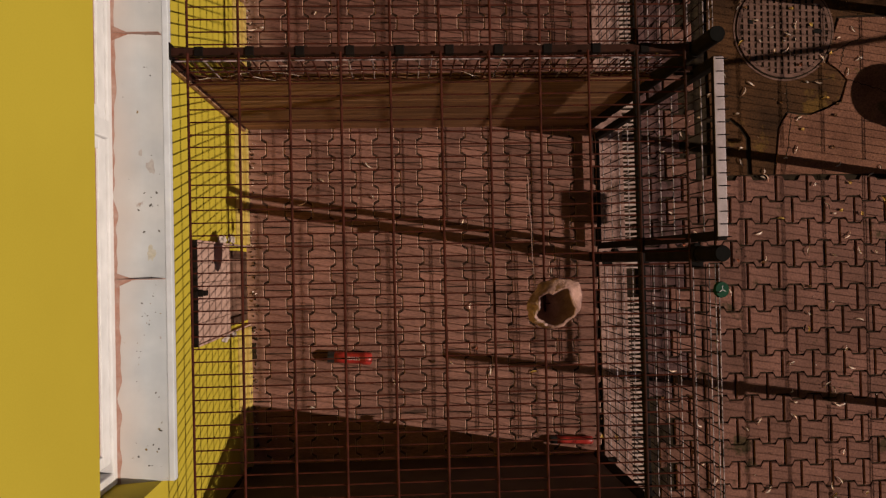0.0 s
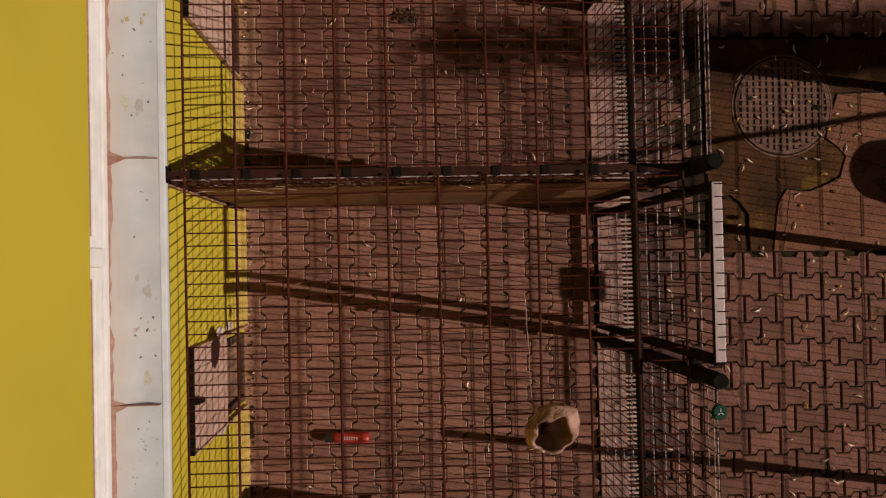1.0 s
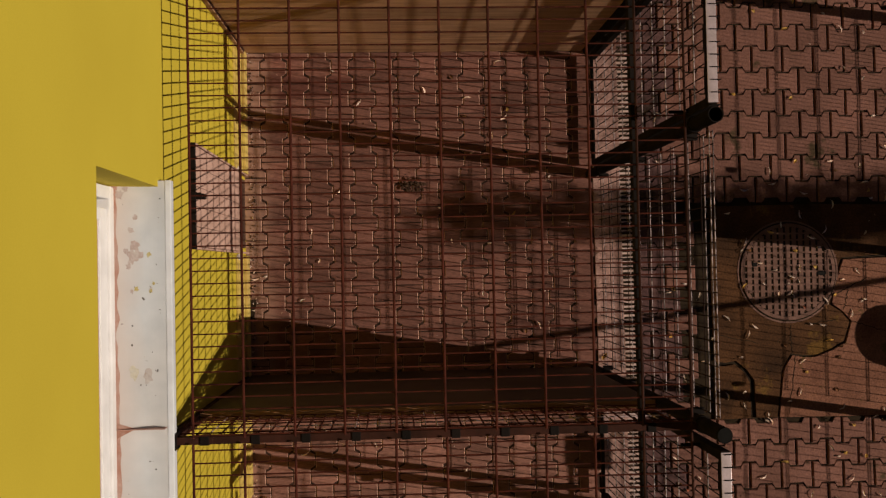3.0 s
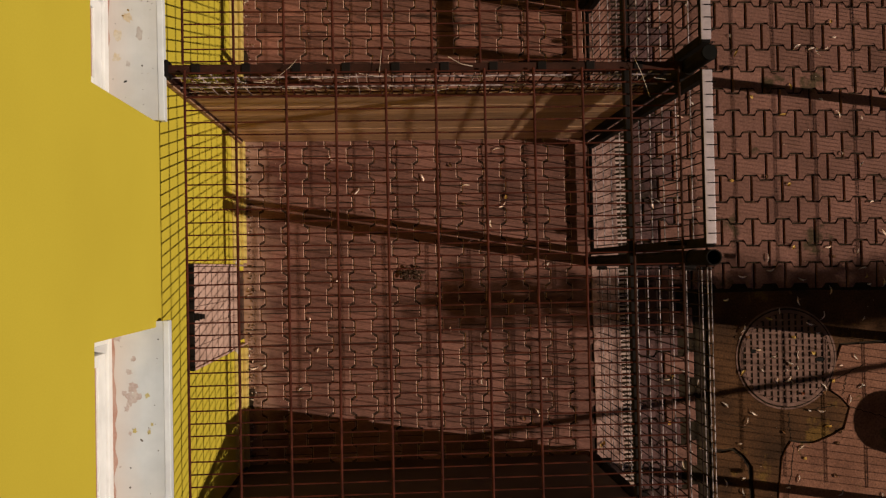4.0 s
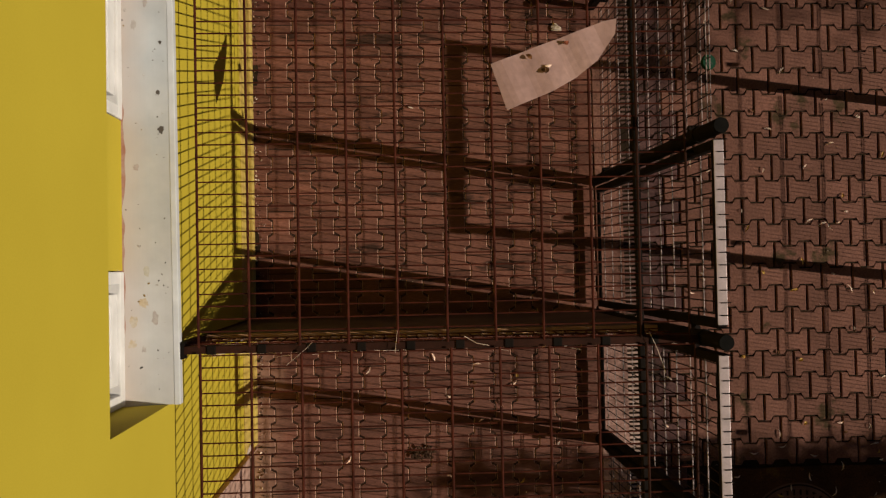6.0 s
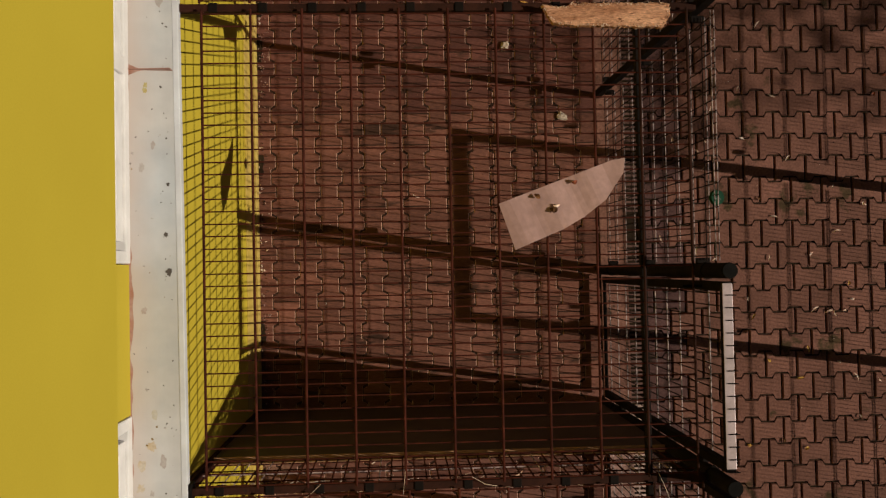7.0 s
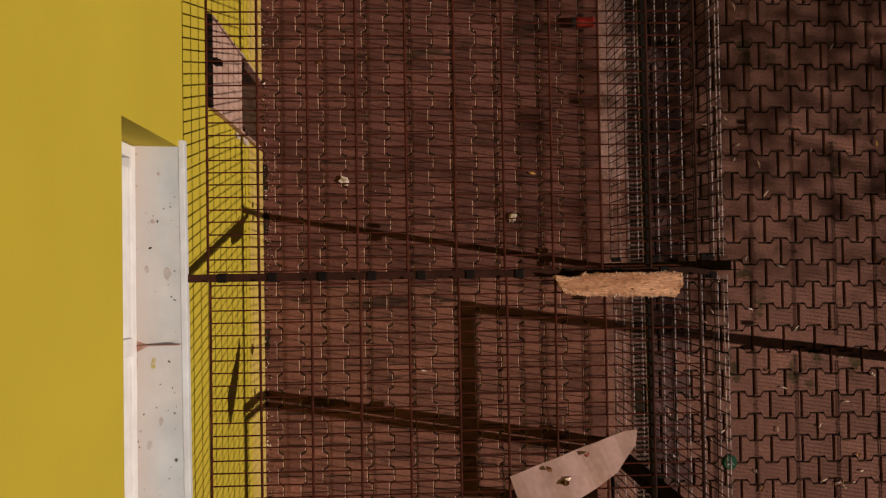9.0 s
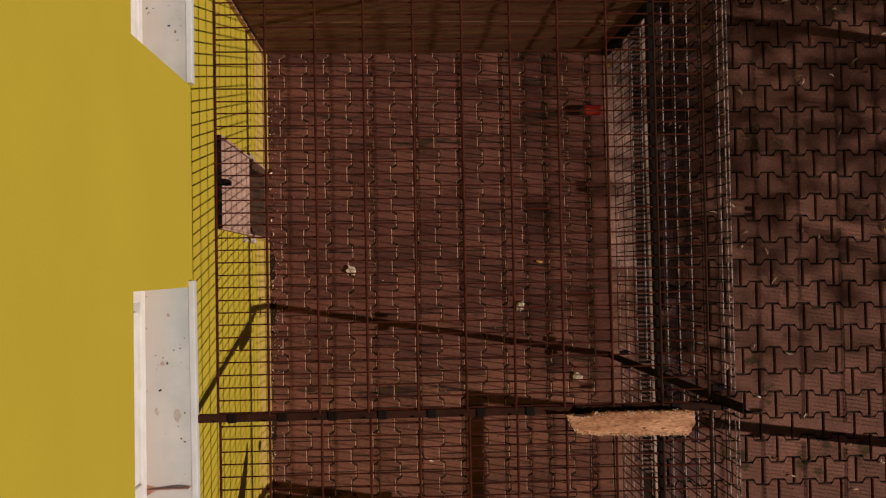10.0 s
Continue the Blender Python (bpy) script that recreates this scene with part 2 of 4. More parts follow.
BROWNLEAF = material("brown_leaf", (0.16, 0.07, 0.03), (0.10, 0.045, 0.02), rough=0.8, scale=30, fine=200, per_object=0.3)
REDLEAF = material("red_leaf", (0.36, 0.10, 0.045), (0.22, 0.06, 0.03), rough=0.75, scale=40, fine=200, per_object=0.2)
FOLIAGE = material("foliage", (0.06, 0.09, 0.025), (0.04, 0.06, 0.018), rough=0.6, scale=5, per_object=0.3)
LINING = material("dark_clay", (0.42, 0.26, 0.21), (0.25, 0.145, 0.11), rough=0.95, scale=14, fine=120, bump=0.5, depth=0.004)
CLAY = material("pink_clay", (0.52, 0.30, 0.25), (0.085, 0.036, 0.034), rough=0.9, scale=13, fine=120, bump=0.6, depth=0.006)
BAREPLASTER = material("bare_plaster", (0.68, 0.58, 0.53), (0.50, 0.38, 0.33), rough=0.95, scale=30, fine=160, bump=0.4)
PLASTER = material("plain_plaster", (0.5, 0.47, 0.42), rough=0.9)
GLASS = bpy.data.materials.new("window_glass")
GLASS.use_nodes = True
GLASS.node_tree.nodes["Principled BSDF"].inputs["Transmission Weight"].default_value = 1.0
GLASS.node_tree.nodes["Principled BSDF"].inputs["Roughness"].default_value = 0.02


# ---- mesh helpers ----
def mesh(name, bm, mat, smooth=False):
    bmesh.ops.recalc_face_normals(bm, faces=bm.faces)
    me = bpy.data.meshes.new(name)
    bm.to_mesh(me)
    bm.free()
    for mt in (mat if isinstance(mat, (list, tuple)) else [mat]):
        me.materials.append(mt)
    if smooth:
        for p in me.polygons:
            p.use_smooth = True
    return me


def part(name, bm, mat, parent=None, label="", smooth=False, at=None):
    ob = new(name, bm if isinstance(bm, bpy.types.Mesh) else mesh(name, bm, mat, smooth))
    if parent:
        ob.parent = parent
    if at is not None:
        ob.matrix_basis = at if isinstance(at, Matrix) else Matrix.Translation(at)
    return tagged(ob, label)


def thing(name, place, label, category, group="", kind="", turn=0):
    ob = new(name)
    ob.empty_display_size = 0.05
    ob.matrix_basis = pose(*place, 0, 0, turn)
    return tagged(ob, label, category, group, kind)


def box(bm, x0, x1, y0, y1, z0, z1, bevel=0.0, turn=None):
    m = Matrix.LocRotScale(((x0 + x1) / 2, (y0 + y1) / 2, (z0 + z1) / 2), None, (x1 - x0, y1 - y0, z1 - z0))
    g = bmesh.ops.create_cube(bm, size=1, matrix=m)
    if bevel:
        edges = list({e for v in g["verts"] for e in v.link_edges})
        bmesh.ops.bevel(bm, geom=edges, offset=bevel, segments=2, affect="EDGES", profile=0.6)
    return bm


def boxed(*args, **kw):
    return box(bmesh.new(), *args, **kw)


def rod(bm, a, b, r, sides=6):
    a, b = Vector(a), Vector(b)
    m = Matrix.Translation((a + b) / 2) @ (b - a).to_track_quat("Z", "Y").to_matrix().to_4x4()
    bmesh.ops.create_cone(bm, cap_ends=True, segments=sides, radius1=r, radius2=r, depth=(b - a).length, matrix=m)
    return bm


def rodded(a, b, r, sides=6):
    return rod(bmesh.new(), a, b, r, sides)


def tube(a, b, r, wall, sides=20, cap=False):
    """A hollow round tube with an open top."""
    bm = bmesh.new()
    a, b = Vector(a), Vector(b)
    q = (b - a).to_track_quat("Z", "Y").to_matrix()
    rings = []
    for p, rad in ((a, r), (b, r), (b, r - wall), (b + (a - b) * 0.12, r - wall)):
        rings.append([bm.verts.new(p + q @ Vector((rad * math.cos(k * math.tau / sides), rad * math.sin(k * math.tau / sides), 0))) for k in range(sides)])
    for lo, hi in zip(rings, rings[1:]):
        for k in range(sides):
            bm.faces.new((lo[k], lo[(k + 1) % sides], hi[(k + 1) % sides], hi[k]))
    bm.faces.new(rings[-1])
    bm.faces.new(rings[0][::-1])
    return bm


def annulus(r0, r1, z0, z1, sides):
    """A flat closed ring."""
    bm = bmesh.new()
    rings = [[bm.verts.new((r * math.cos(k * math.tau / sides), r * math.sin(k * math.tau / sides), z)) for k in range(sides)] for r, z in ((r0, z0), (r1, z0), (r1, z1), (r0, z1))]
    for lo, hi in zip(rings, rings[1:] + rings[:1]):
        for k in range(sides):
            bm.faces.new((lo[k], lo[(k + 1) % sides], hi[(k + 1) % sides], hi[k]))
    return bm


def prism(points, z0, z1, bm=None):
    bm = bm or bmesh.new()
    lo = [bm.verts.new((x, y, z0)) for x, y in points]
    hi = [bm.verts.new((x, y, z1)) for x, y in points]
    n = len(points)
    for k in range(n):
        bm.faces.new((lo[k], lo[(k + 1) % n], hi[(k + 1) % n], hi[k]))
    bm.faces.new(hi)
    bm.faces.new(lo[::-1])
    return bm


def wall_with_holes(x0, x1, ys, zs, holes):
    """A slab between x0 and x1, cut into cells at ys and zs; holes are (y0, y1, z0, z1)."""
    ys = sorted({*ys, *(h[0] for h in holes), *(h[1] for h in holes)})
    zs = sorted({*zs, *(h[2] for h in holes), *(h[3] for h in holes)})
    full = lambda i, j: 0 <= i < len(ys) - 1 and 0 <= j < len(zs) - 1 and not any(
        h[0] <= (ys[i] + ys[i + 1]) / 2 <= h[1] and h[2] <= (zs[j] + zs[j + 1]) / 2 <= h[3] for h in holes)
    bm = bmesh.new()
    face = lambda *c: bm.faces.new([bm.verts.new(p) for p in c])
    for i in range(len(ys) - 1):
        for j in range(len(zs) - 1):
            if not full(i, j):
                continue
            a, b, c, d = ys[i], ys[i + 1], zs[j], zs[j + 1]
            face((x1, a, c), (x1, b, c), (x1, b, d), (x1, a, d))
            face((x0, a, c), (x0, a, d), (x0, b, d), (x0, b, c))
            if not full(i - 1, j):
                face((x0, a, c), (x1, a, c), (x1, a, d), (x0, a, d))
            if not full(i + 1, j):
                face((x0, b, c), (x0, b, d), (x1, b, d), (x1, b, c))
            if not full(i, j - 1):
                face((x0, a, c), (x0, b, c), (x1, b, c), (x1, a, c))
            if not full(i, j + 1):
                face((x0, a, d), (x1, a, d), (x1, b, d), (x0, b, d))
    bmesh.ops.remove_doubles(bm, verts=bm.verts, dist=1e-5)
    return bm


# ---- plan ----
WALL = -1.26          # face of the yellow wall
FENCE = 0.93          # plane of the front fence
ROOF = 2.05           # height of the grid roof
DIVIDERS = [-1.29, 0.82, 2.865, 4.82, 6.79]
Y0, Y1 = -2.6, 9.0
HATCHES = [(-0.16, 0.70, 0.245), (1.84, 0.32, 0.245), (5.825, 0.72, 0.218)]      # place, height of the board over the ground, half width
SILLS = [(-0.875, 1.856), (2.655, 5.373), (6.172, 8.6)]
PIER = (3.190, 3.782)
HEAD = 2.79
JAMB = 0.024          # the sills run this far past the north jambs

# ---- ground and building ----
ground = part("ground", boxed(-60, 60, -60, 60, -0.4, -0.085), GROUND)
tagged(ground, "bare brown earth stretching round the paved yard", "ground", kind="structure")
bed = part("paving_bed", boxed(-1.255, 7.0, -6.0, 12.0, -0.09, -0.016), JOINT)
tagged(bed, "dark sand bed showing in the joints between pavers", "paving bed", kind="structure")

pen_bed = part("pen_paving_bed", boxed(-1.255, 0.945, -3.0, 8.6, -0.015, -0.0066), JOINTDUST)
tagged(pen_bed, "dusty brown sand filling the joints of the pen floors", "paving bed", kind="structure")

holes = [(a, b - JAMB, 2.036, HEAD) for a, b in SILLS] + [(y - 0.21, y + 0.21, 0.10, 0.70) for y, _, _ in HATCHES]
wall = part("wall_west", wall_with_holes(-1.66, WALL, [-8.0, 14.0], [-0.1, 4.6], holes), YELLOW)
tagged(wall, "plain yellow rendered wall of a long low building", "wall", kind="structure")
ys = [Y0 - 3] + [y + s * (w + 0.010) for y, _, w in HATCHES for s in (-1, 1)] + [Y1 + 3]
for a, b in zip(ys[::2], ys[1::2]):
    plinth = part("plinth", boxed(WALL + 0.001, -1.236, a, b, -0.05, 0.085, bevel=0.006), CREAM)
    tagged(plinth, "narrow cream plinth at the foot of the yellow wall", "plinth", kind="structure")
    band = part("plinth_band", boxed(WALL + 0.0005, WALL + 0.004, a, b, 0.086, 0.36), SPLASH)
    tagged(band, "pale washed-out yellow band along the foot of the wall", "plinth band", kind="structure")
for name, bx in (("wall_back", (-5.2, -5.0, -8, 14, -0.1, 4.6)), ("wall_south", (-5.0, -1.66, -8, -7.8, -0.1, 4.6)), ("wall_north", (-5.0, -1.66, 13.8, 14, -0.1, 4.6))):
    tagged(part(name, boxed(*bx), PLASTER), "plain plastered inner wall of the building", "wall", kind="structure")
tagged(part("roof_slab", boxed(-5.3, -1.2, -8.1, 14.1, 4.604, 4.75, bevel=0.01), PLASTER), "flat concrete roof slab on the building", "roof", kind="structure")


def sill(y0, y1, seams, inset=0.0, turn=0.0):
    """Sheet-metal sill: upstand, gently sloped tray, folded outer lip."""
    t = thing("window_sill", (WALL - inset, (y0 + y1) / 2, 2.04), "pale grey metal window sill with rust stains and specks", "window sill", "window sills", turn=turn)
    L = (y1 - y0) / 2
    tray_z = lambda x: 0.020 + 0.022 * (0.012 - x) / 0.177 + 0.020 * ((0.012 - x) / 0.177) ** 2
    prof = [(-0.185, 0.077)] + [(x, tray_z(x)) for x in np.linspace(-0.165, 0.012, 12).tolist()] + [(0.024, 0.0185), (0.046, 0.0185), (0.048, -0.022), (0.043, -0.022), (0.041, 0.010), (0.02, 0.010), (-0.03, 0.022), (-0.10, 0.037), (-0.185, 0.045)]
    bm = bmesh.new()
    a = [bm.verts.new((x, -L, z)) for x, z in prof]
    b = [bm.verts.new((x, L, z)) for x, z in prof]
    for k in range(len(prof)):
        j = (k + 1) % len(prof)
        bm.faces.new((a[k], a[j], b[j], b[k]))
    bm.faces.new(a), bm.faces.new(b[::-1])
    part("tray", bm, SILL, t)
    part("lip", boxed(0.0255, 0.050, -L - 0.002, L + 0.002, -0.024, 0.0205, bevel=0.004), LIPWHITE, t, "white folded outer lip")
    rnd = random.Random(y0)
    pts, v = [], -L
    while v < L:
        pts.append((-0.160 + (0.010 + 0.020 * (noise.noise(Vector((y0, v * 2.2, 0))) + 0.6 * noise.noise(Vector((y0, v * 14, 3))))) * 1.1, v))
        v += rnd.uniform(0.008, 0.02)
    bm = bmesh.new()
    top = [bm.verts.new((x, v, tray_z(x) + 0.0008)) for x, v in pts]
    low = [bm.verts.new((-0.167, v, 0.0645)) for x, v in pts]
    for k in range(len(pts) - 1):
        bm.faces.new((top[k], top[k + 1], low[k + 1], low[k]))
    part("rust_edge", bm, RUST, t, "ragged rust along the inner edge")
    hubs = [(rnd.choice((rnd.uniform(-0.14, -0.02), rnd.uniform(-0.05, 0.0))), rnd.uniform(-L, L) * 0.93) for k in range(9)]
    for k in range(int(64 * L)):
        hub = rnd.choice(hubs)
        q, v, r = rnd.choice(((rnd.uniform(-0.145, 0.008), rnd.uniform(-L, L) * 0.97), (rnd.uniform(-0.035, 0.010), rnd.uniform(-L, L) * 0.97), (max(-0.15, min(0.01, rnd.gauss(hub[0], 0.012))), rnd.gauss(hub[1], 0.03)))) + (rnd.choice((0.0012, 0.0016, 0.002, 0.002, 0.003, 0.004)),)
        bm = bmesh.new()
        bmesh.ops.create_cone(bm, cap_ends=True, segments=7, radius1=r, radius2=r * 0.7, depth=0.002, matrix=Matrix.Translation((q, v, tray_z(q) + 0.0012)) @ Matrix.Rotation(0.22, 4, "Y") @ Matrix.Rotation(rnd.random() * 6, 4, "Z") @ Matrix.Diagonal((1, rnd.uniform(0.7, 2.2), 1, 1)))
        part("dirt_speck", bm, rnd.choice((INK, DIRT, DIRT, DIRT, DIRT, OCHRE, STAIN)), t)
    for k in range(int(5 * L)):
        q, v, size = rnd.uniform(-0.13, -0.02), rnd.uniform(-L, L) * 0.93, rnd.uniform(0.010, 0.026)
        bm = bmesh.new()
        ring = []
        for i in range(14):
            rr = size * (0.55 + 0.5 * rnd.random())
            x, yy = q + rr * math.cos(i * math.tau / 14) * 0.8, v + rr * math.sin(i * math.tau / 14) * 1.5
            x = max(-0.16, min(0.01, x))
            ring.append(bm.verts.new((x, yy, tray_z(x) + 0.0008)))
        mid = bm.verts.new((q, v, tray_z(q) + 0.0012))
        for i in range(14):
            bm.faces.new((ring[i], ring[(i + 1) % 14], mid))
        part("stain", bm, rnd.choice((STAIN, STAIN, STAINY)), t, "faint brown stain")
    for v in [s - (y0 + y1) / 2 for s in seams]:
        bm = bmesh.new()
        tri = [(-0.163, v + 0.03), (-0.163, v - 0.035), (-0.10, v - 0.004), (-0.07, v), (-0.105, v + 0.006)]
        bm.faces.new([bm.verts.new((x, yy, tray_z(x) + 0.0015)) for x, yy in tri])
        part("rust_stain", bm, RUSTDARK, t, "reddish rust spreading from the joint")
    for s in seams:
        part("seam", boxed(-0.168, 0.024, s - (y0 + y1) / 2 - 0.0015, s - (y0 + y1) / 2 + 0.0015, 0.016, 0.0635), RUST, t, "rusty joint between two lengths")
    return t


south = sill(*SILLS[0], [0.882, -0.083])
middle = sill(*SILLS[1], [4.56], inset=0.016, turn=0.45)
sill(*SILLS[2], [], inset=0.025)


def flake(parent, x, y, size, mat, label, seed):
    """A flat ragged patch of peeled paint or lichen on a sill."""
    rnd = random.Random(seed)
    tz = lambda q: 0.0212 + 0.022 * (0.012 - q) / 0.177 + 0.020 * ((0.012 - q) / 0.177) ** 2
    bm = bmesh.new()
    ring = []
    for i in range(16):
        r = size * rnd.uniform(0.5, 1.1)
        px = max(-0.158, x + r * math.cos(i * math.tau / 16))
        ring.append(bm.verts.new((px, y + r * 1.3 * math.sin(i * math.tau / 16), tz(px))))
    mid = bm.verts.new((x, y, tz(x)))
    for i in range(16):
        bm.faces.new((ring[i], ring[(i + 1) % 16], mid))
    part("flake", bm, mat, parent, label)


centre = sum(SILLS[0]) / 2
for k, (x, y, size) in enumerate(((-0.088, 1.60, 0.020), (-0.095, 1.555, 0.026), (-0.075, 1.565, 0.018), (-0.11, 1.52, 0.012), (-0.10, 1.66, 0.013), (-0.085, 1.71, 0.010), (-0.12, 1.58, 0.010), (-0.10, 1.42, 0.009), (-0.14, 1.80, 0.018), (-0.12, 1.825, 0.014))):
    flake(south, x, y - centre, size, PEELED, "bare patch where the paint has peeled", k)
for k, (x, y, size) in enumerate(((-0.035, 1.565, 0.010), (-0.083, 1.43, 0.010), (-0.03, 1.42, 0.008), (-0.02, 1.45, 0.006))):
    flake(south, x, y - centre, size, LICHEN, "small ochre spot of lichen", 30 + k)
centre = sum(SILLS[1]) / 2
for k, (x, y, size, mat, label) in enumerate((
        (-0.08, 3.06, 0.019, OCHRESTAIN, "pale ochre stain"), (-0.12, 2.99, 0.020, OCHRESTAIN, "pale ochre stain"), (-0.125, 2.90, 0.016, OCHRESTAIN, "pale ochre stain"),
        (-0.08, 4.50, 0.010, LICHEN, "small ochre spot of lichen"), (-0.082, 4.478, 0.010, LICHEN, "small ochre spot of lichen"),
        (-0.004, 3.75, 0.015, DIRT, "dark spot of dirt"), (-0.012, 3.90, 0.010, DIRT, "dark spot of dirt"), (-0.002, 4.10, 0.008, DIRT, "dark spot of dirt"), (-0.10, 3.60, 0.012, PEELED, "bare patch where the paint has peeled"),
        (-0.05, 5.24, 0.007, PEELED, "bare patch where the paint has peeled"), (-0.075, 5.05, 0.010, PEELED, "bare patch where the paint has peeled"), (-0.10, 4.86, 0.012, PEELED, "bare patch where the paint has peeled"))):
    flake(middle, x, y - centre, size, mat, label, 60 + k)


def window(name, y0, y1, mullions=()):
    t = thing(name, (-1.44, (y0 + y1) / 2, 2.09), "white plastic strip window above a metal sill", "window", kind="structure")
    c, h = (y0 + y1) / 2, HEAD - 2.09
    y0, y1 = y0 - c + 0.004, y1 - c - 0.004
    part("window_frame", box(box(boxed(-0.05, 0.02, y0, y1, 0, 0.055, bevel=0.006), -0.05, 0.02, y0, y0 + 0.05, 0.055, h, bevel=0.006), -0.05, 0.02, y1 - 0.05, y1, 0.055, h, bevel=0.006), WHITE, t)
    part("window_frame", boxed(-0.05, 0.02, y0 + 0.05, y1 - 0.05, h - 0.055, h - 0.003, bevel=0.006), WHITE, t)
    edges = [y0 + 0.05] + [m - c for m in mullions] + [y1 - 0.05]
    for m in edges[1:-1]:
        part("mullion", boxed(-0.05, 0.022, m - 0.035, m + 0.035, 0.055, h - 0.055, bevel=0.006), WHITE, t)
    for a, b in zip(edges, edges[1:]):
        a, b = a + 0.036, b - 0.036
        bm = boxed(-0.042, 0.008, a, b, 0.056, 0.135, bevel=0.005)
        box(bm, -0.042, 0.008, a, b, h - 0.10, h - 0.056, bevel=0.005)
        box(bm, -0.042, 0.008, a, a + 0.045, 0.135, h - 0.10, bevel=0.005)
        box(bm, -0.042, 0.008, b - 0.045, b, 0.135, h - 0.10, bevel=0.005)
        sash = part("sash", bm, WHITE, t)
        pane = part("pane", boxed(-0.022, -0.016, a + 0.045, b - 0.045, 0.135, h - 0.10), GLASS, sash)
        pane.visible_shadow = False
        part("gasket", boxed(-0.010, -0.003, a + 0.045, b - 0.045, 0.1345, 0.142), RUST, sash, "brown weathered gasket")
    return t


window("window_1", SILLS[0][0], SILLS[0][1] - JAMB, [0.494])
window("window_2", SILLS[1][0], PIER[0])
window("window_3", PIER[1], SILLS[1][1] - JAMB, [4.56])
window("window_4", SILLS[2][0], SILLS[2][1] - JAMB, [7.4])
tagged(part("pier", boxed(-1.60, -1.425, *PIER, 2.076, HEAD - 0.002), YELLOW), "yellow rendered pier between two windows", "pier", kind="structure")


def hatch(y, gap, w, raised):
    """A raised sliding board over a dog-sized opening in the wall."""
    t = thing("sliding_hatch", (WALL, y, 0.06), "pale wooden sliding hatch raised over a dark opening in the wall", "hatch", "wall hatches")
    for k in range(5):
        a = -w + 0.012 + k * (2 * w - 0.024) / 5
        board = part("board", boxed(0.006, 0.024, a + 0.001, a + (2 * w - 0.024) / 5 - 0.001, gap - 0.06, 1.43, bevel=0.002), HATCHWOOD, t)
    for s in (-1, 1):
        part("guide_rail", boxed(0.002, 0.030, s * w - 0.010 * (s > 0), s * w + 0.010 * (s < 0), 0.0, 1.43, bevel=0.002), HATCHWOOD, t, "pale wooden guide strip")
    part("top_rail", boxed(0.002, 0.026, -w, w, 1.431, 1.455, bevel=0.003), DARKSTEEL, t, "dark steel top edge")
    part("handle", box(boxed(0.024, 0.06, -0.012, 0.012, 1.37, 1.43, bevel=0.004), 0.024, 0.05, -0.016, 0.016, 1.43, 1.442, bevel=0.003), DARKSTEEL, t, "small dark handle")
    part("flap", boxed(-0.022, -0.008, -0.165, 0.165, 0.10 if not raised else 0.5, 0.628, bevel=0.002), FLAPWOOD, t, "worn brown flap in the opening")
    bm = boxed(-0.36, 0.018, -0.209, -0.168, 0.041, 0.638, bevel=0.004)
    box(bm, -0.36, 0.018, 0.168, 0.209, 0.041, 0.638, bevel=0.004)
    box(bm, -0.36, 0.018, -0.168, 0.168, 0.041, 0.075, bevel=0.004)
    box(bm, -0.36, 0.005, -0.168, 0.168, 0.60, 0.638, bevel=0.004)
    part("lining", bm, DARKWOOD, t, "dark worn wooden lining of the opening")
    # black sheet painted as the shade deep in the opening
    part("backing", boxed(-0.375, -0.361, -0.205, 0.205, 0.045, 0.635), VOIDSHADE, t)
    return t


for y, gap, w in HATCHES:
    hatch(y, gap, w, raised=y > 4)


def plaster_chip(y, z, wide, high, seed):
    """A thin ragged patch where the yellow render has broken away at the edge of a hatch."""
    rnd = random.Random(seed)
    pts = []
    for i in range(18):
        a, r = i * math.tau / 18, rnd.uniform(0.55, 1.0)
        pts.append((wide * r * math.cos(a), high * r * math.sin(a)))
    bm = prism(pts, 0.0, 0.0025)
    chip = part("plaster_chip", bm, BAREPLASTER, at=Matrix(((0, 0, 1, WALL + 0.0045), (1, 0, 0, y), (0, 1, 0, z), (0, 0, 0, 1))))
    tagged(chip, "bare whitish plaster where the yellow render broke away", "plaster patch", "plaster patches")


for k, (y, z, wide, high) in enumerate(((0.105, 0.80, 0.028, 0.16), (0.115, 0.52, 0.034, 0.14), (-0.428, 0.74, 0.026, 0.13), (-0.425, 0.50, 0.02, 0.10), (2.105, 0.22, 0.024, 0.10), (1.575, 0.25, 0.022, 0.10), (6.063, 0.55, 0.022, 0.14), (5.588, 0.50, 0.026, 0.14), (5.585, 0.75, 0.02, 0.10))):
    plaster_chip(y, z, wide, high, k)

# ---- drain channel ----
drain = thing("drain_channel", (1.081, 3.0, 0), "pale concrete drain channel with an iron slotted grate", "drain channel", kind="structure", turn=0.43)
DL = 5.6
part("kerb", boxed(-0.142, 0.033, -DL, -0.14, -0.08, 0.004, bevel=0.003), KERB, drain, "pale concrete edge strip")
part("kerb", boxed(-0.142, 0.033, -0.138, 2.40, -0.08, 0.004, bevel=0.003), BROWNKERB, drain, "brown-stained concrete edge strip")
part("kerb", boxed(-0.142, 0.033, 2.402, DL, -0.08, 0.004, bevel=0.003), KERB, drain, "pale concrete edge strip")
# channel floor coloured black in place of its own shade
part("trough", boxed(0.033, 0.115, -DL, DL, -0.08, -0.045), VOIDSHADE, drain)
part("kerb", boxed(0.115, 0.135, -DL, DL, -0.08, 0.003, bevel=0.003), CONCRETE, drain, "pale concrete edge strip")
slat = mesh("slat", boxed(0.034, 0.114, -0.0066, 0.0066, -0.02, 0.001), CONCRETE)
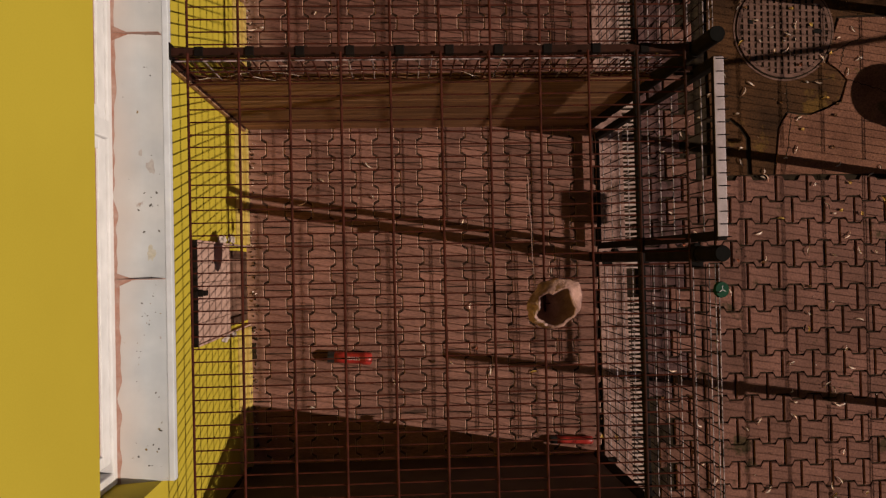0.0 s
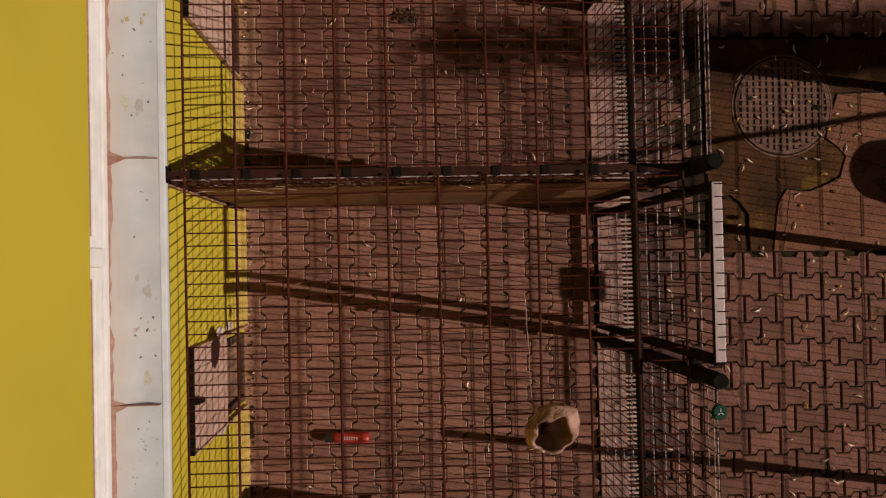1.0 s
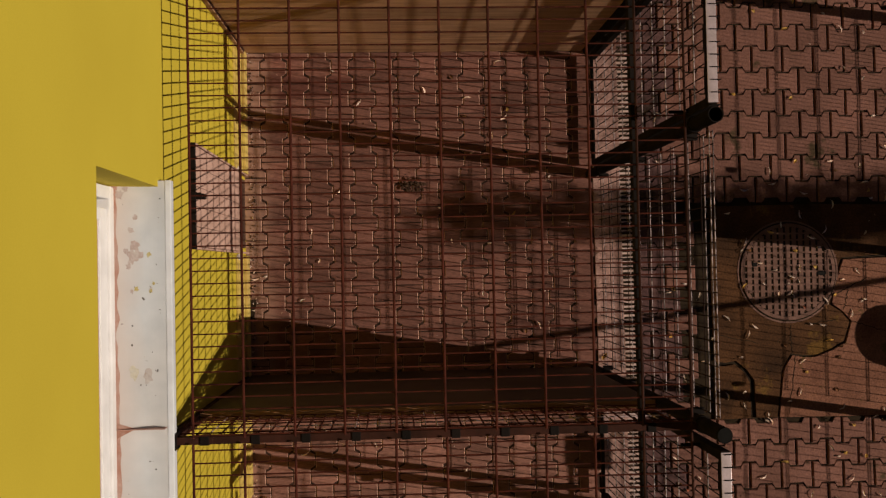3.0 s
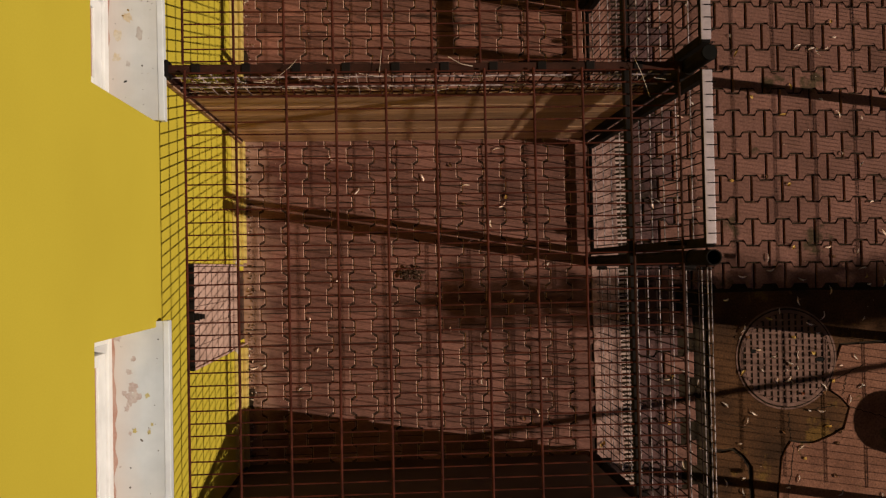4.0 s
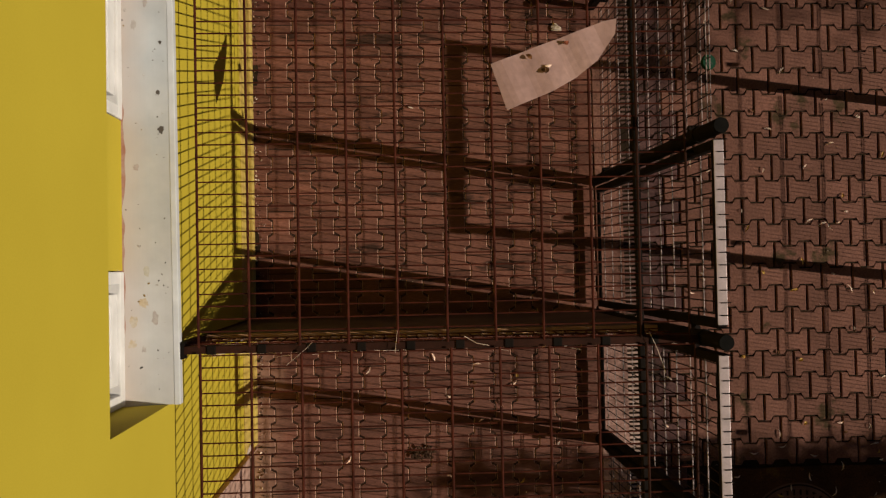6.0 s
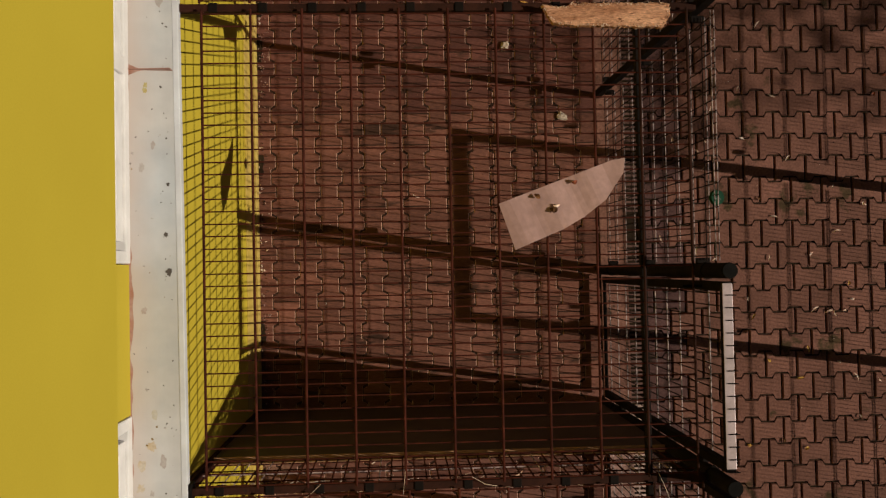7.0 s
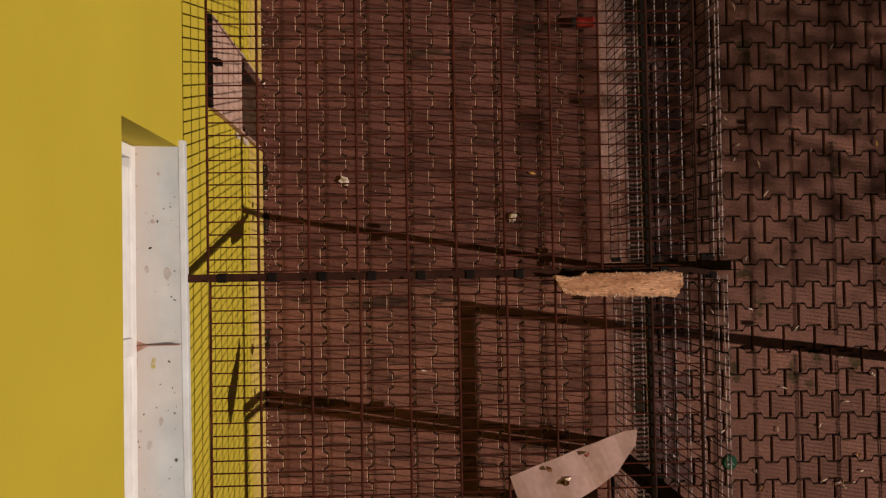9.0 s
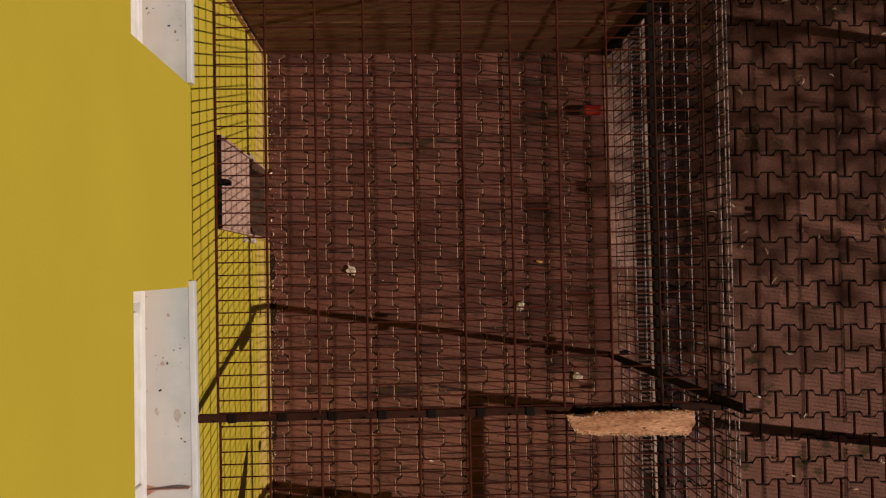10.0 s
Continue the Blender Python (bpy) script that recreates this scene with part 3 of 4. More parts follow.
dull_slat = mesh("slat", boxed(0.034, 0.114, -0.0066, 0.0066, -0.02, 0.001), DULLSLAT)
y = -DL + 0.05
k = 0
while y < DL - 0.05:
    if abs((y + 3.0 + 0.28) % 4.19 - 0.0) > 0.16:
        part("slat", slat if y < -0.14 else dull_slat, None, drain, at=(0, y, 0))
    y += 0.0285

# ---- fence, gates, roof ----
def post(y, top=2.245, open_end=False, x=FENCE):
    t = thing("fence_post", (x, y, 0), "dark round steel fence post" + (" with an open end" if open_end else " with a dark cap"), "post", "fence posts")
    shaft = part("tube", tube((0, 0, -0.08), (0, 0, top), 0.0315, 0.004), DARKSTEEL, t)
    if not open_end:
        bm = bmesh.new()
        bmesh.ops.create_cone(bm, cap_ends=True, segments=20, radius1=0.0325, radius2=0.030, depth=0.010, matrix=Matrix.Translation((0, 0, top + 0.0055)))
        part("cap", bm, CAP, shaft, "dark plastic cap")
    part("clamp", rodded((0, 0, 1.98), (0, 0, 2.01), 0.036, 20), DARKSTEEL, shaft)
    part("clamp", rodded((0, 0, 0.30), (0, 0, 0.33), 0.036, 20), DARKSTEEL, shaft)
    return t


post(-1.29), post(-0.03), post(0.82), post(2.065, open_end=True), post(2.865), post(3.715), post(6.79)
d3 = thing("angle_post", (FENCE, 4.84, 0), "slim dark steel angle post in the front fence", "post", "fence posts")
part("leg", box(boxed(-0.02, 0.02, -0.02, -0.016, -0.05, 2.235), -0.02, -0.016, -0.016, 0.02, -0.05, 2.235), DARKSTEEL, d3)


def fence_panel(y0, y1, top=2.10, x=FENCE + 0.03, bar_r=0.0024, wire_r=0.0027, pitch=0.05, z0=0.09):
    """Twin-wire mesh: pairs of bars, the topmost two closer together, with upright wires between them."""
    t = thing("mesh_fence", (x, (y0 + y1) / 2, z0), "welded twin-wire steel fence panel standing between posts", "fence panel", "fence panels")
    L = (y1 - y0) / 2
    # outer and top bars carry painted glints; inner bars are coloured as if shaded
    bar = mesh("bar", rodded((0, -L, 0), (0, L, 0), bar_r), GLINTWIRE)
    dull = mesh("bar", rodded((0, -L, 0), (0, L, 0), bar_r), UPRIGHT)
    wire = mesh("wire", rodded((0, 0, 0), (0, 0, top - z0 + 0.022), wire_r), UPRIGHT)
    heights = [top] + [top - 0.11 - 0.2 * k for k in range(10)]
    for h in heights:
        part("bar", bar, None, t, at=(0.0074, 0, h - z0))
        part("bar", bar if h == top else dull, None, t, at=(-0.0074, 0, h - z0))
    n = int(2 * L / pitch)
    for k in range(n + 1):
        part("wire", wire, None, t, at=(0, -L + (2 * L - n * pitch) / 2 + pitch * k, 0))
    for s in (-1, 1):
        for h in (0.21, 1.0, 1.81):
            part("clip", boxed(-0.045, 0.012, s * L - 0.014, s * L + 0.014, h - 0.012, h + 0.012, bevel=0.003), DARKSTEEL, t)
    return t


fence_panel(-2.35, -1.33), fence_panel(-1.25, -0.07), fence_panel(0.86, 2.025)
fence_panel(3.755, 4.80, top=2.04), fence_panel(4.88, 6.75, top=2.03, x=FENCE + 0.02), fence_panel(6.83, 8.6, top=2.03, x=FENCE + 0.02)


def gate(y0, y1, hinge, x=FENCE + 0.007):
    t = thing("gate", (x, (y0 + y1) / 2, 0.06), "closed mesh gate in a square steel frame", "gate", "gates")
    L, H, w = (y1 - y0) / 2, 2.14, 0.019
    part("top_rail", boxed(-w, w, -L, L, H - 2 * w, H - 0.006, bevel=0.003), DARKSTEEL, t)
    part("top_strip", boxed(-w - 0.001, w + 0.001, -L + 0.015, L - 0.005, H - 0.005, H, bevel=0.0015), GALV, t, "bare grey galvanised strip on the top rail")
    part("bottom_rail", boxed(-0.008, 0.008, -L, L, 0, 2 * w, bevel=0.003), DARKSTEEL, t)
    for s in (-1, 1):
        part("stile", boxed(-w, w, s * (L - w) - w, s * (L - w) + w, 2 * w + 0.001, H - 2 * w - 0.001, bevel=0.004), DARKSTEEL, t)
    # gate bars with sun glints painted into their colour
    bar = mesh("bar", rodded((0, -L + 0.01, 0), (0, L - 0.01, 0), 0.003), GLINTWIRE)
    wire = mesh("wire", rodded((0, 0, 0), (0, 0, H - 0.01), 0.0028), UPRIGHT)
    top_wire = mesh("wire_end", rodded((-0.03, 0, 0), (0.012, 0, 0), 0.0024), DARKSTEEL)
    for k in range(11):
        part("bar", bar, None, t, at=(w + 0.0035, 0, 0.06 + 0.2 * k))
    n = int(2 * L / 0.05)
    for k in range(n + 1):
        part("wire", wire, None, t, at=(w + 0.0085, -L + (2 * L - 0.05 * n) / 2 + 0.05 * k, 0.002))
        part("wire_end", top_wire, None, t, at=(w + 0.003, -L + (2 * L - 0.05 * n) / 2 + 0.05 * k, H + 0.0025))
    for h in (0.35, 1.75):
        part("hinge", rodded((0.0, hinge * (L + 0.016), h), (0.0, hinge * (L + 0.016), h + 0.09), 0.013, 12), DARKSTEEL, t)
    part("latch", box(boxed(-0.012, 0.03, -hinge * (L - 0.02) - 0.012, -hinge * (L - 0.02) + 0.012, 1.86, 1.92, bevel=0.003), -0.10, -0.012, -hinge * (L - 0.02) - 0.006, -hinge * (L - 0.02) + 0.006, 1.885, 1.897), DARKSTEEL, t)
    return t


gate(0.022, 0.748, -1, FENCE + 0.022), gate(2.105, 2.815, 1), gate(2.915, 3.67, -1)


def roof_panel(y0, y1, x0=-1.137, pitch=0.2004):
    x1 = x0 + 10 * pitch + 0.005
    t = thing("roof_grid", ((x0 + x1) / 2, (y0 + y1) / 2, ROOF), "rust-brown welded twin-wire grid laid flat as a cage roof", "grid roof", "roof grids")
    L, W = (y1 - y0) / 2, (x1 - x0) / 2
    bar = mesh("bar", rodded((0, -L, 0), (0, L, 0), 0.0054, 8), RUSTY)
    # darker copy for the last two bars: their unlit side put into the colour
    outer = mesh("bar", rodded((0, -L, 0), (0, L, 0), 0.0054, 8), BROWNSTEEL)
    wire = mesh("wire", rodded((-W, 0, 0), (W, 0, 0), 0.0033), RUSTY)
    for k in range(11):
        part("bar", bar if k < 9 else outer, None, t, at=pose(-W + pitch * k + random.uniform(-0.003, 0.003), 0, 0.0084, 0, 0, random.uniform(-0.14, 0.14)))
    n = int(2 * L / 0.05)
    for k in range(n + 1):
        part("wire", wire, None, t, at=pose(0, -L + 0.012 + 0.05 * k, 0, 0, 0, random.uniform(-0.06, 0.06)))
    return t


for a, b, x0, pitch in zip(DIVIDERS, DIVIDERS[1:], (-1.137, -1.137, -1.139, -1.145), (0.2004, 0.2004, 0.1985, 0.1985)):
    roof_panel(a + 0.012, b - 0.012, x0, pitch)
roof_panel(-2.6, DIVIDERS[0] - 0.012), roof_panel(DIVIDERS[-1] + 0.012, 8.6, -1.145, 0.1985)
tagged(part("roof_beam", boxed(-0.0115, 0.0115, -5.6, 5.6, ROOF - 0.052, ROOF - 0.013, bevel=0.004), DARKSTEEL, at=pose(0.656, 3.0, 0, 0, 0, 0.38)), "dark steel beam under the grid roof along the front", "beam")


def divider(y, solid=1.47, wood=PLANK, tone="brown"):
    """Boarded partition with a strip of mesh above it and a steel rail on top."""
    t = thing("pen_divider", (0, y, 0), tone + " boarded pen divider with mesh above and steel top rail" if solid else "brown steel top rail across an open pen", "divider", "pen dividers")
    part("top_rail", boxed(WALL + 0.004, FENCE - 0.035, -0.016, 0.016, ROOF - 0.050, ROOF - 0.013, bevel=0.004), BROWNSTEEL, t)
    clip = mesh("clip", boxed(-0.018, 0.018, -0.019, 0.019, ROOF - 0.054, ROOF - 0.008, bevel=0.003), DARKSTEEL)
    for k in range(10):
        part("clip", clip, None, t, at=(-1.137 + 0.2004 * k + 0.04, 0, 0))
    if not solid:
        return t
    rnd = random.Random(y)
    n = 6
    for k in range(n):
        z0, z1 = 0.02 + k * (solid - 0.02) / n, 0.02 + (k + 1) * (solid - 0.02) / n
        d = rnd.uniform(-0.0015, 0.0015)
        part("plank", boxed(-1.234, 0.885, -0.011 + d, 0.011 + d, z0 + 0.002, z1 - 0.002, bevel=0.004), wood, t)
    part("cap_strip", boxed(-1.234, 0.885, -0.014, 0.023, solid + 0.001, solid + 0.014, bevel=0.003), wood, t)
    # added sheet: the unlit side's shade put into its colour
    part("backing_sheet", boxed(-1.230, 0.882, 0.014, 0.020, 0.025, solid - 0.004, bevel=0.001), BACKSHADE, t, "added dark sheet carrying the shade of the back")
    part("end_block", boxed(-1.259, -1.205, -0.034, 0.034, ROOF - 0.075, ROOF + 0.004, bevel=0.004), DARKSTEEL, t, "dark steel bracket at the wall")
    part("edge_strip", boxed(-1.258, -1.236, -0.031, -0.0225, 0.09, ROOF - 0.08, bevel=0.002), PALEPLANK, t, "pale wooden strip along the wall")
    part("edge_angle", boxed(-1.256, -1.2345, -0.022, 0.022, 0.09, ROOF - 0.063, bevel=0.002), BROWNSTEEL, t)
    wire = mesh("wire", rodded((0, 0, solid + 0.014), (0, 0, ROOF - 0.050), 0.0038), RUSTY)
    # some uprights and the upper front bars get painted glints
    pale = mesh("wire", rodded((0, 0, solid + 0.014), (0, 0, ROOF - 0.050), 0.0030), GLINTWIRE)
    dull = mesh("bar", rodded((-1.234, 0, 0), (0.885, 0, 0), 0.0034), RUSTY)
    glint = mesh("bar", rodded((-1.234, 0, 0), (0.885, 0, 0), 0.0034), GLINTWIRE)
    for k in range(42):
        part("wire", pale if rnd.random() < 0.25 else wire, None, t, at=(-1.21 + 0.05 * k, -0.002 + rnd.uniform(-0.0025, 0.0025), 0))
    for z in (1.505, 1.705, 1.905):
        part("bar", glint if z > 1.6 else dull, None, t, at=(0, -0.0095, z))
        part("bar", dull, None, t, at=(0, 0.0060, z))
    return t


# board colour follows how lit or shaded each divider is
for y, wood, tone in zip(DIVIDERS, (SHADEPLANK, PLANK, PALEPLANK, PLANK, SHADEPLANK), ("dark brown", "brown", "pale brown", "brown", "dark brown")):
    divider(y, 0 if y == DIVIDERS[3] else 1.47, wood, tone)

# ---- loose things ----
loose_bits = []
pts = [(0.049, 4.003), (0.515, 4.174), (0.567, 4.182), (0.561, 4.12), (0.488, 4.013), (0.40, 3.945), (0.312, 3.895), (0.114, 3.814)]
sheet = prism(pts, 0.0, 0.006)
for k in range(18):
    bmesh.ops.bisect_plane(sheet, geom=sheet.verts[:] + sheet.edges[:] + sheet.faces[:], plane_co=(0.07 + 0.028 * k, 4.0, 0), plane_no=(1, 0.45, 0))
for v in sheet.verts:
    v.co.z += ROOF + 0.0145 + 0.004 * math.sin((v.co.x + 0.45 * v.co.y) * 34) + 0.012 * max(0.0, v.co.x - 0.35) / 0.2
tagged(part("loose_board", sheet, SHEET), "pale torn sheet of board lying on the grid roof", "board")
rnd = random.Random(21)
pts = []
CORNERS = [Vector(c) for c in ((-0.262, 0.046), (-0.17, 0.038), (-0.15, 0.052), (0.10, 0.050), (0.262, 0.048), (0.25, -0.015), (0.235, -0.05), (0.05, -0.046), (-0.10, -0.042), (-0.22, -0.030), (-0.245, 0.005))]
for p, q in zip(CORNERS, CORNERS[1:] + CORNERS[:1]):
    n = max(2, int((q - p).length / 0.008))
    for k in range(n):
        c = p.lerp(q, k / n)
        w = 1 + 0.05 * noise.noise(Vector((c.x * 22, c.y * 22, 1)))
        pts.append((c.x * w + rnd.uniform(-0.0026, 0.0026), c.y * w + rnd.uniform(-0.0034, 0.0034)))
offcut = thing("chipboard_offcut", (0.506, 4.765, ROOF + 0.0125), "ragged offcut of chipboard lying on the grid roof", "offcut", turn=0.5)
part("panel", prism(pts, 0, 0.032), CHIP, offcut)
bm = bmesh.new()
for k in range(620):
    x, y = rnd.choice(pts)
    c, r = Vector((x * rnd.uniform(0.95, 1.0), y * rnd.uniform(0.80, 1.03), rnd.choice((0.033, 0.033, rnd.uniform(0.012, 0.032))))), rnd.uniform(0.0022, 0.0056)
    v = [bm.verts.new(c + Vector((rnd.uniform(-r, r), rnd.uniform(-r, r), rnd.uniform(-0.4 * r, 0.8 * r)))) for i in range(4)]
    for f in ((0, 1, 2), (0, 2, 3), (0, 3, 1), (1, 3, 2)):
        bm.faces.new([v[i] for i in f]).material_index = k % 3 == 0
tagged(part("broken_rim", bm, (RAWCHIP, CHIP), offcut, "pale crumbly broken rim"), kind="stuff")

for x, y, turn, m in ((0.277, 3.976, 70, 6), (0.36, 4.085, 20, 7), (0.205, 4.03, 140, 6), (0.285, 3.99, 10, 5), (0.268, 3.972, 150, 6)):
    loose_bits.append((x, y, turn, m))

# ---- yard ----
def manhole(x, y):
    t = thing("manhole_cover", (x, y, 0), "round cast-iron manhole cover with a pattern of raised bars", "manhole cover")
    bm = bmesh.new()
    bmesh.ops.create_cone(bm, cap_ends=True, segments=64, radius1=0.336, radius2=0.332, depth=0.05, matrix=Matrix.Translation((0, 0, -0.0225)))
    part("rim", bm, IRON, t)
    bm = bmesh.new()
    bmesh.ops.create_cone(bm, cap_ends=True, segments=64, radius1=0.322, radius2=0.320, depth=0.003, matrix=Matrix.Translation((0, 0, 0.0033)))
    lid = part("lid", bm, JOINT, t, "sunken dirty face of the lid")
    for i in range(-6, 7):
        h = math.sqrt(max(0.0, 0.288 ** 2 - (abs(i) * 0.0425) ** 2))
        if h > 0.03:
            part("bar", boxed(i * 0.0425 - 0.0135, i * 0.0425 + 0.0135, -h, h, 0.0045, 0.0105), IRON, lid)
    for j in range(-6, 7):
        h = math.sqrt(max(0.0, 0.288 ** 2 - (abs(j) * 0.041) ** 2))
        if h > 0.03:
            part("cross_bar", boxed(-h, h, j * 0.041 - 0.0055, j * 0.041 + 0.0055, 0.0045, 0.0095), IRON, lid)
    bm = annulus(0.290, 0.312, 0.0045, 0.0105, 64)
    part("lid_ring", bm, IRON, lid)
    # lifting holes are raised black pieces, their shade put into the colour
    bm = bmesh.new()
    bmesh.ops.create_cone(bm, cap_ends=True, segments=20, radius1=0.026, radius2=0.026, depth=0.008, matrix=Matrix.Translation((0.219, -0.013, 0.0095)) @ Matrix.Diagonal((1.15, 0.6, 1, 1)))
    part("lift_eye", bm, VOIDSHADE, lid, "dark oval lifting hole")
    part("lift_slot", boxed(-0.237, -0.203, 0.037, 0.063, 0.0045, 0.0125, bevel=0.003), VOIDSHADE, lid, "dark square lifting slot")
    return t


manhole(2.205, 1.415)



def crown_clump(bm, c, size, rnd):
    """A small folded leaf card of a tree crown, two triangles."""
    q = Euler((rnd.uniform(0, 6.3), rnd.uniform(0, 6.3), rnd.uniform(0, 6.3))).to_matrix()
    v = [bm.verts.new(c + q @ Vector(p) * size) for p in ((-0.5, 0, 0), (0, 0.32, 0.06), (0.5, 0, 0), (0, -0.32, 0.06))]
    bm.faces.new((v[0], v[1], v[2])), bm.faces.new((v[0], v[2], v[3]))


APRON = [(1.705, 1.845), (1.70, 1.3), (1.71, 0.848), (1.78, 0.838), (1.85, 0.848), (1.92, 0.79), (1.968, 0.72), (1.975, 0.48), (2.112, 0.48), (2.13, 0.62), (2.147, 0.775), (2.175, 0.83), (2.21, 0.888),
         (2.29, 0.875), (2.371, 0.873), (2.48, 0.915), (2.565, 0.96), (2.606, 1.085), (2.55, 1.15), (2.478, 1.197), (2.50, 1.32), (2.56, 1.50), (2.9, 1.52), (3.4, 1.53), (3.4, 1.83), (2.4, 1.85)]
tagged(part("concrete_apron", prism(APRON, -0.06, -0.001), MOSSY), "dark mossy concrete laid round the manhole", "concrete apron", kind="structure")
tagged(part("concrete_apron", prism([(1.71, 0.822), (1.77, 0.815), (1.838, 0.826), (1.90, 0.775), (1.935, 0.71), (1.94, 0.48), (1.705, 0.475)], -0.06, 0.001), MOSSY), "broken slab of mossy concrete beside the fence", "concrete apron", kind="structure")
tagged(part("concrete_slab", prism([(2.575, 1.488), (2.515, 1.32), (2.493, 1.203), (2.56, 1.155), (2.620, 1.088), (2.578, 0.948), (2.48, 0.90), (2.371, 0.860), (2.29, 0.862), (2.222, 0.875), (2.187, 0.825), (2.162, 0.774), (2.143, 0.62), (2.128, 0.48), (3.4, 0.47), (3.4, 1.51)], -0.06, 0.003), PATCH), "smooth reddish concrete slab with a broken edge", "concrete slab", kind="structure")

def crack(points, width, z):
    """A thin wandering crack filled with dark sand."""
    bm = bmesh.new()
    lo, hi = [], []
    for k, (x, y) in enumerate(points):
        a, b = points[max(0, k - 1)], points[min(len(points) - 1, k + 1)]
        d = Vector((a[1] - b[1], b[0] - a[0], 0)).normalized() * width * (0.5 if 0 < k < len(points) - 1 else 0.15)
        lo.append(bm.verts.new(Vector((x, y, z)) - d)), hi.append(bm.verts.new(Vector((x, y, z)) + d))
    for k in range(len(points) - 1):
        bm.faces.new((lo[k], lo[k + 1], hi[k + 1], hi[k]))
    return bm


def wander(a, b, n, rough, seed):
    rnd = random.Random(seed)
    return [(a[0] + (b[0] - a[0]) * k / n + rnd.uniform(-rough, rough), a[1] + (b[1] - a[1]) * k / n + rnd.uniform(-rough, rough)) for k in range(n + 1)]


slab = bpy.data.objects["concrete_slab"]
for k, (a, b, w) in enumerate((((2.50, 1.26), (2.72, 1.36), 0.006), ((2.60, 1.30), (2.57, 1.16), 0.005), ((2.24, 0.88), (2.19, 0.50), 0.004), ((2.62, 1.09), (2.95, 0.98), 0.005))):
    part("crack", crack(wander(a, b, 14, 0.007, k), w, 0.0045), JOINT, slab, "thin dark crack")
apron_top = bpy.data.objects["concrete_apron"]
for k, (a, b, w) in enumerate((((2.21, 1.07), (2.22, 0.88), 0.004), ((1.72, 1.02), (2.0, 0.96), 0.004), ((2.30, 1.07), (2.52, 1.10), 0.005))):
    part("crack", crack(wander(a, b, 12, 0.006, 20 + k), w, 0.0008), JOINT, apron_top, "thin dark crack")

# ---- small things ----
def bowl():
    """A battered thick-walled hollow bowl, its torn mouth tilted up."""
    n, m = 40, 16

    def at(u, k, r, lift=0.0):
        b = k * math.tau / n
        rim = radians(133) + radians(12) * noise.noise(Vector((math.cos(b) * 1.3, math.sin(b) * 1.3, 4.2))) + radians(4) * noise.noise(Vector((math.cos(b) * 5, math.sin(b) * 5, 1.1)))
        a = u * rim + lift
        d = Vector((math.sin(a) * math.cos(b), math.sin(a) * math.sin(b), -math.cos(a)))
        w = 1 + 0.16 * noise.noise(d * 2.2 + Vector((3.1, 0, 0))) + 0.07 * noise.noise(d * 5.5) + 0.025 * noise.noise(d * 14)
        return Vector((d.x * 1.10, d.y * 0.88, d.z * 0.82)) * r * w

    def skin(rows, span=range(n)):
        bm = bmesh.new()
        grid = [[bm.verts.new(f(k)) for k in range(n)] for f in rows]
        for lo, hi in zip(grid, grid[1:]):
            for k in span:
                bm.faces.new((lo[k % n], lo[(k + 1) % n], hi[(k + 1) % n], hi[k % n]))
        bmesh.ops.delete(bm, geom=[v for v in bm.verts if not v.link_faces], context="VERTS")
        bmesh.ops.remove_doubles(bm, verts=bm.verts, dist=1e-4)
        return bm

    turn = pose(0, 0, 0, 9, -12, 35)
    t = thing("battered_bowl", (0.292, -0.212, ROOF + 0.088), "battered pinkish clay bowl with a torn rim on the grid roof", "bowl")
    part("shell", skin([lambda k, j=j: at(j / m, k, 0.105) for j in range(m + 1)] + [lambda k: at(1, k, 0.097)]), CLAY, t, smooth=True, at=turn)
    part("lining", skin([lambda k, j=j: at(1 - j / m, k, 0.0965) for j in range(m + 1)]), LINING, t, "dark brown inside", smooth=True, at=turn)
    part("torn_rim", skin([lambda k: at(0.955, k, 0.107), lambda k: at(1.01, k, 0.110), lambda k: at(1.03 + 0.09 * noise.noise(Vector((k * 0.7, 0, 2))), k, 0.103), lambda k: at(1.0, k, 0.099)], range(13, 24)), SHEET, t, "pale torn rim", at=turn)
    return t


bowl()
curve = bpy.data.curves.new("string", "CURVE")
curve.dimensions, curve.bevel_depth, curve.bevel_resolution = "3D", 0.0013, 1
sp = curve.splines.new("NURBS")
path = [(0.225, -0.15, 0.02), (0.222, -0.06, 0.0), (0.216, 0.02, 0.004), (0.222, 0.10, 0.0), (0.207, 0.18, 0.003), (0.212, 0.25, 0.0), (0.207, 0.30, 0.002)]
sp.points.add(len(path) - 1)
for p, c in zip(sp.points, path):
    p.co = (*c, 1)
sp.use_endpoint_u = True
curve.materials.append(SHEET)
tagged(new("string", curve), "thin pale string lying along the grid roof", "string").location.z = ROOF + 0.0145


def bumper(x, y, turn, length, r, body, label, letters=True):
    t = thing("dog_toy", (x, y, r + 0.001), label, "dog toy", "dog toys", turn=turn)
    h = length / 2
    bm = bmesh.new()
    prof = [(-h * 0.70, r * 0.96), (-h * 0.3, r), (h * 0.55, r), (h * 0.62, r * 1.12), (h * 0.92, r * 1.08), (h, r * 0.7)]
    rings = [[bm.verts.new((px, pr * math.cos(k * math.tau / 16), pr * math.sin(k * math.tau / 16))) for k in range(16)] for px, pr in prof]
    for lo, hi in zip(rings, rings[1:]):
        for k in range(16):
            bm.faces.new((lo[k], lo[(k + 1) % 16], hi[(k + 1) % 16], hi[k]))
    bm.faces.new(rings[0]), bm.faces.new(rings[-1])
    part("body", bm, body, t, smooth=True)
    part("end_cap", rodded((-h, 0, 0), (-h * 0.70, 0, 0), r * 0.98, 16), INK, t, "black end")
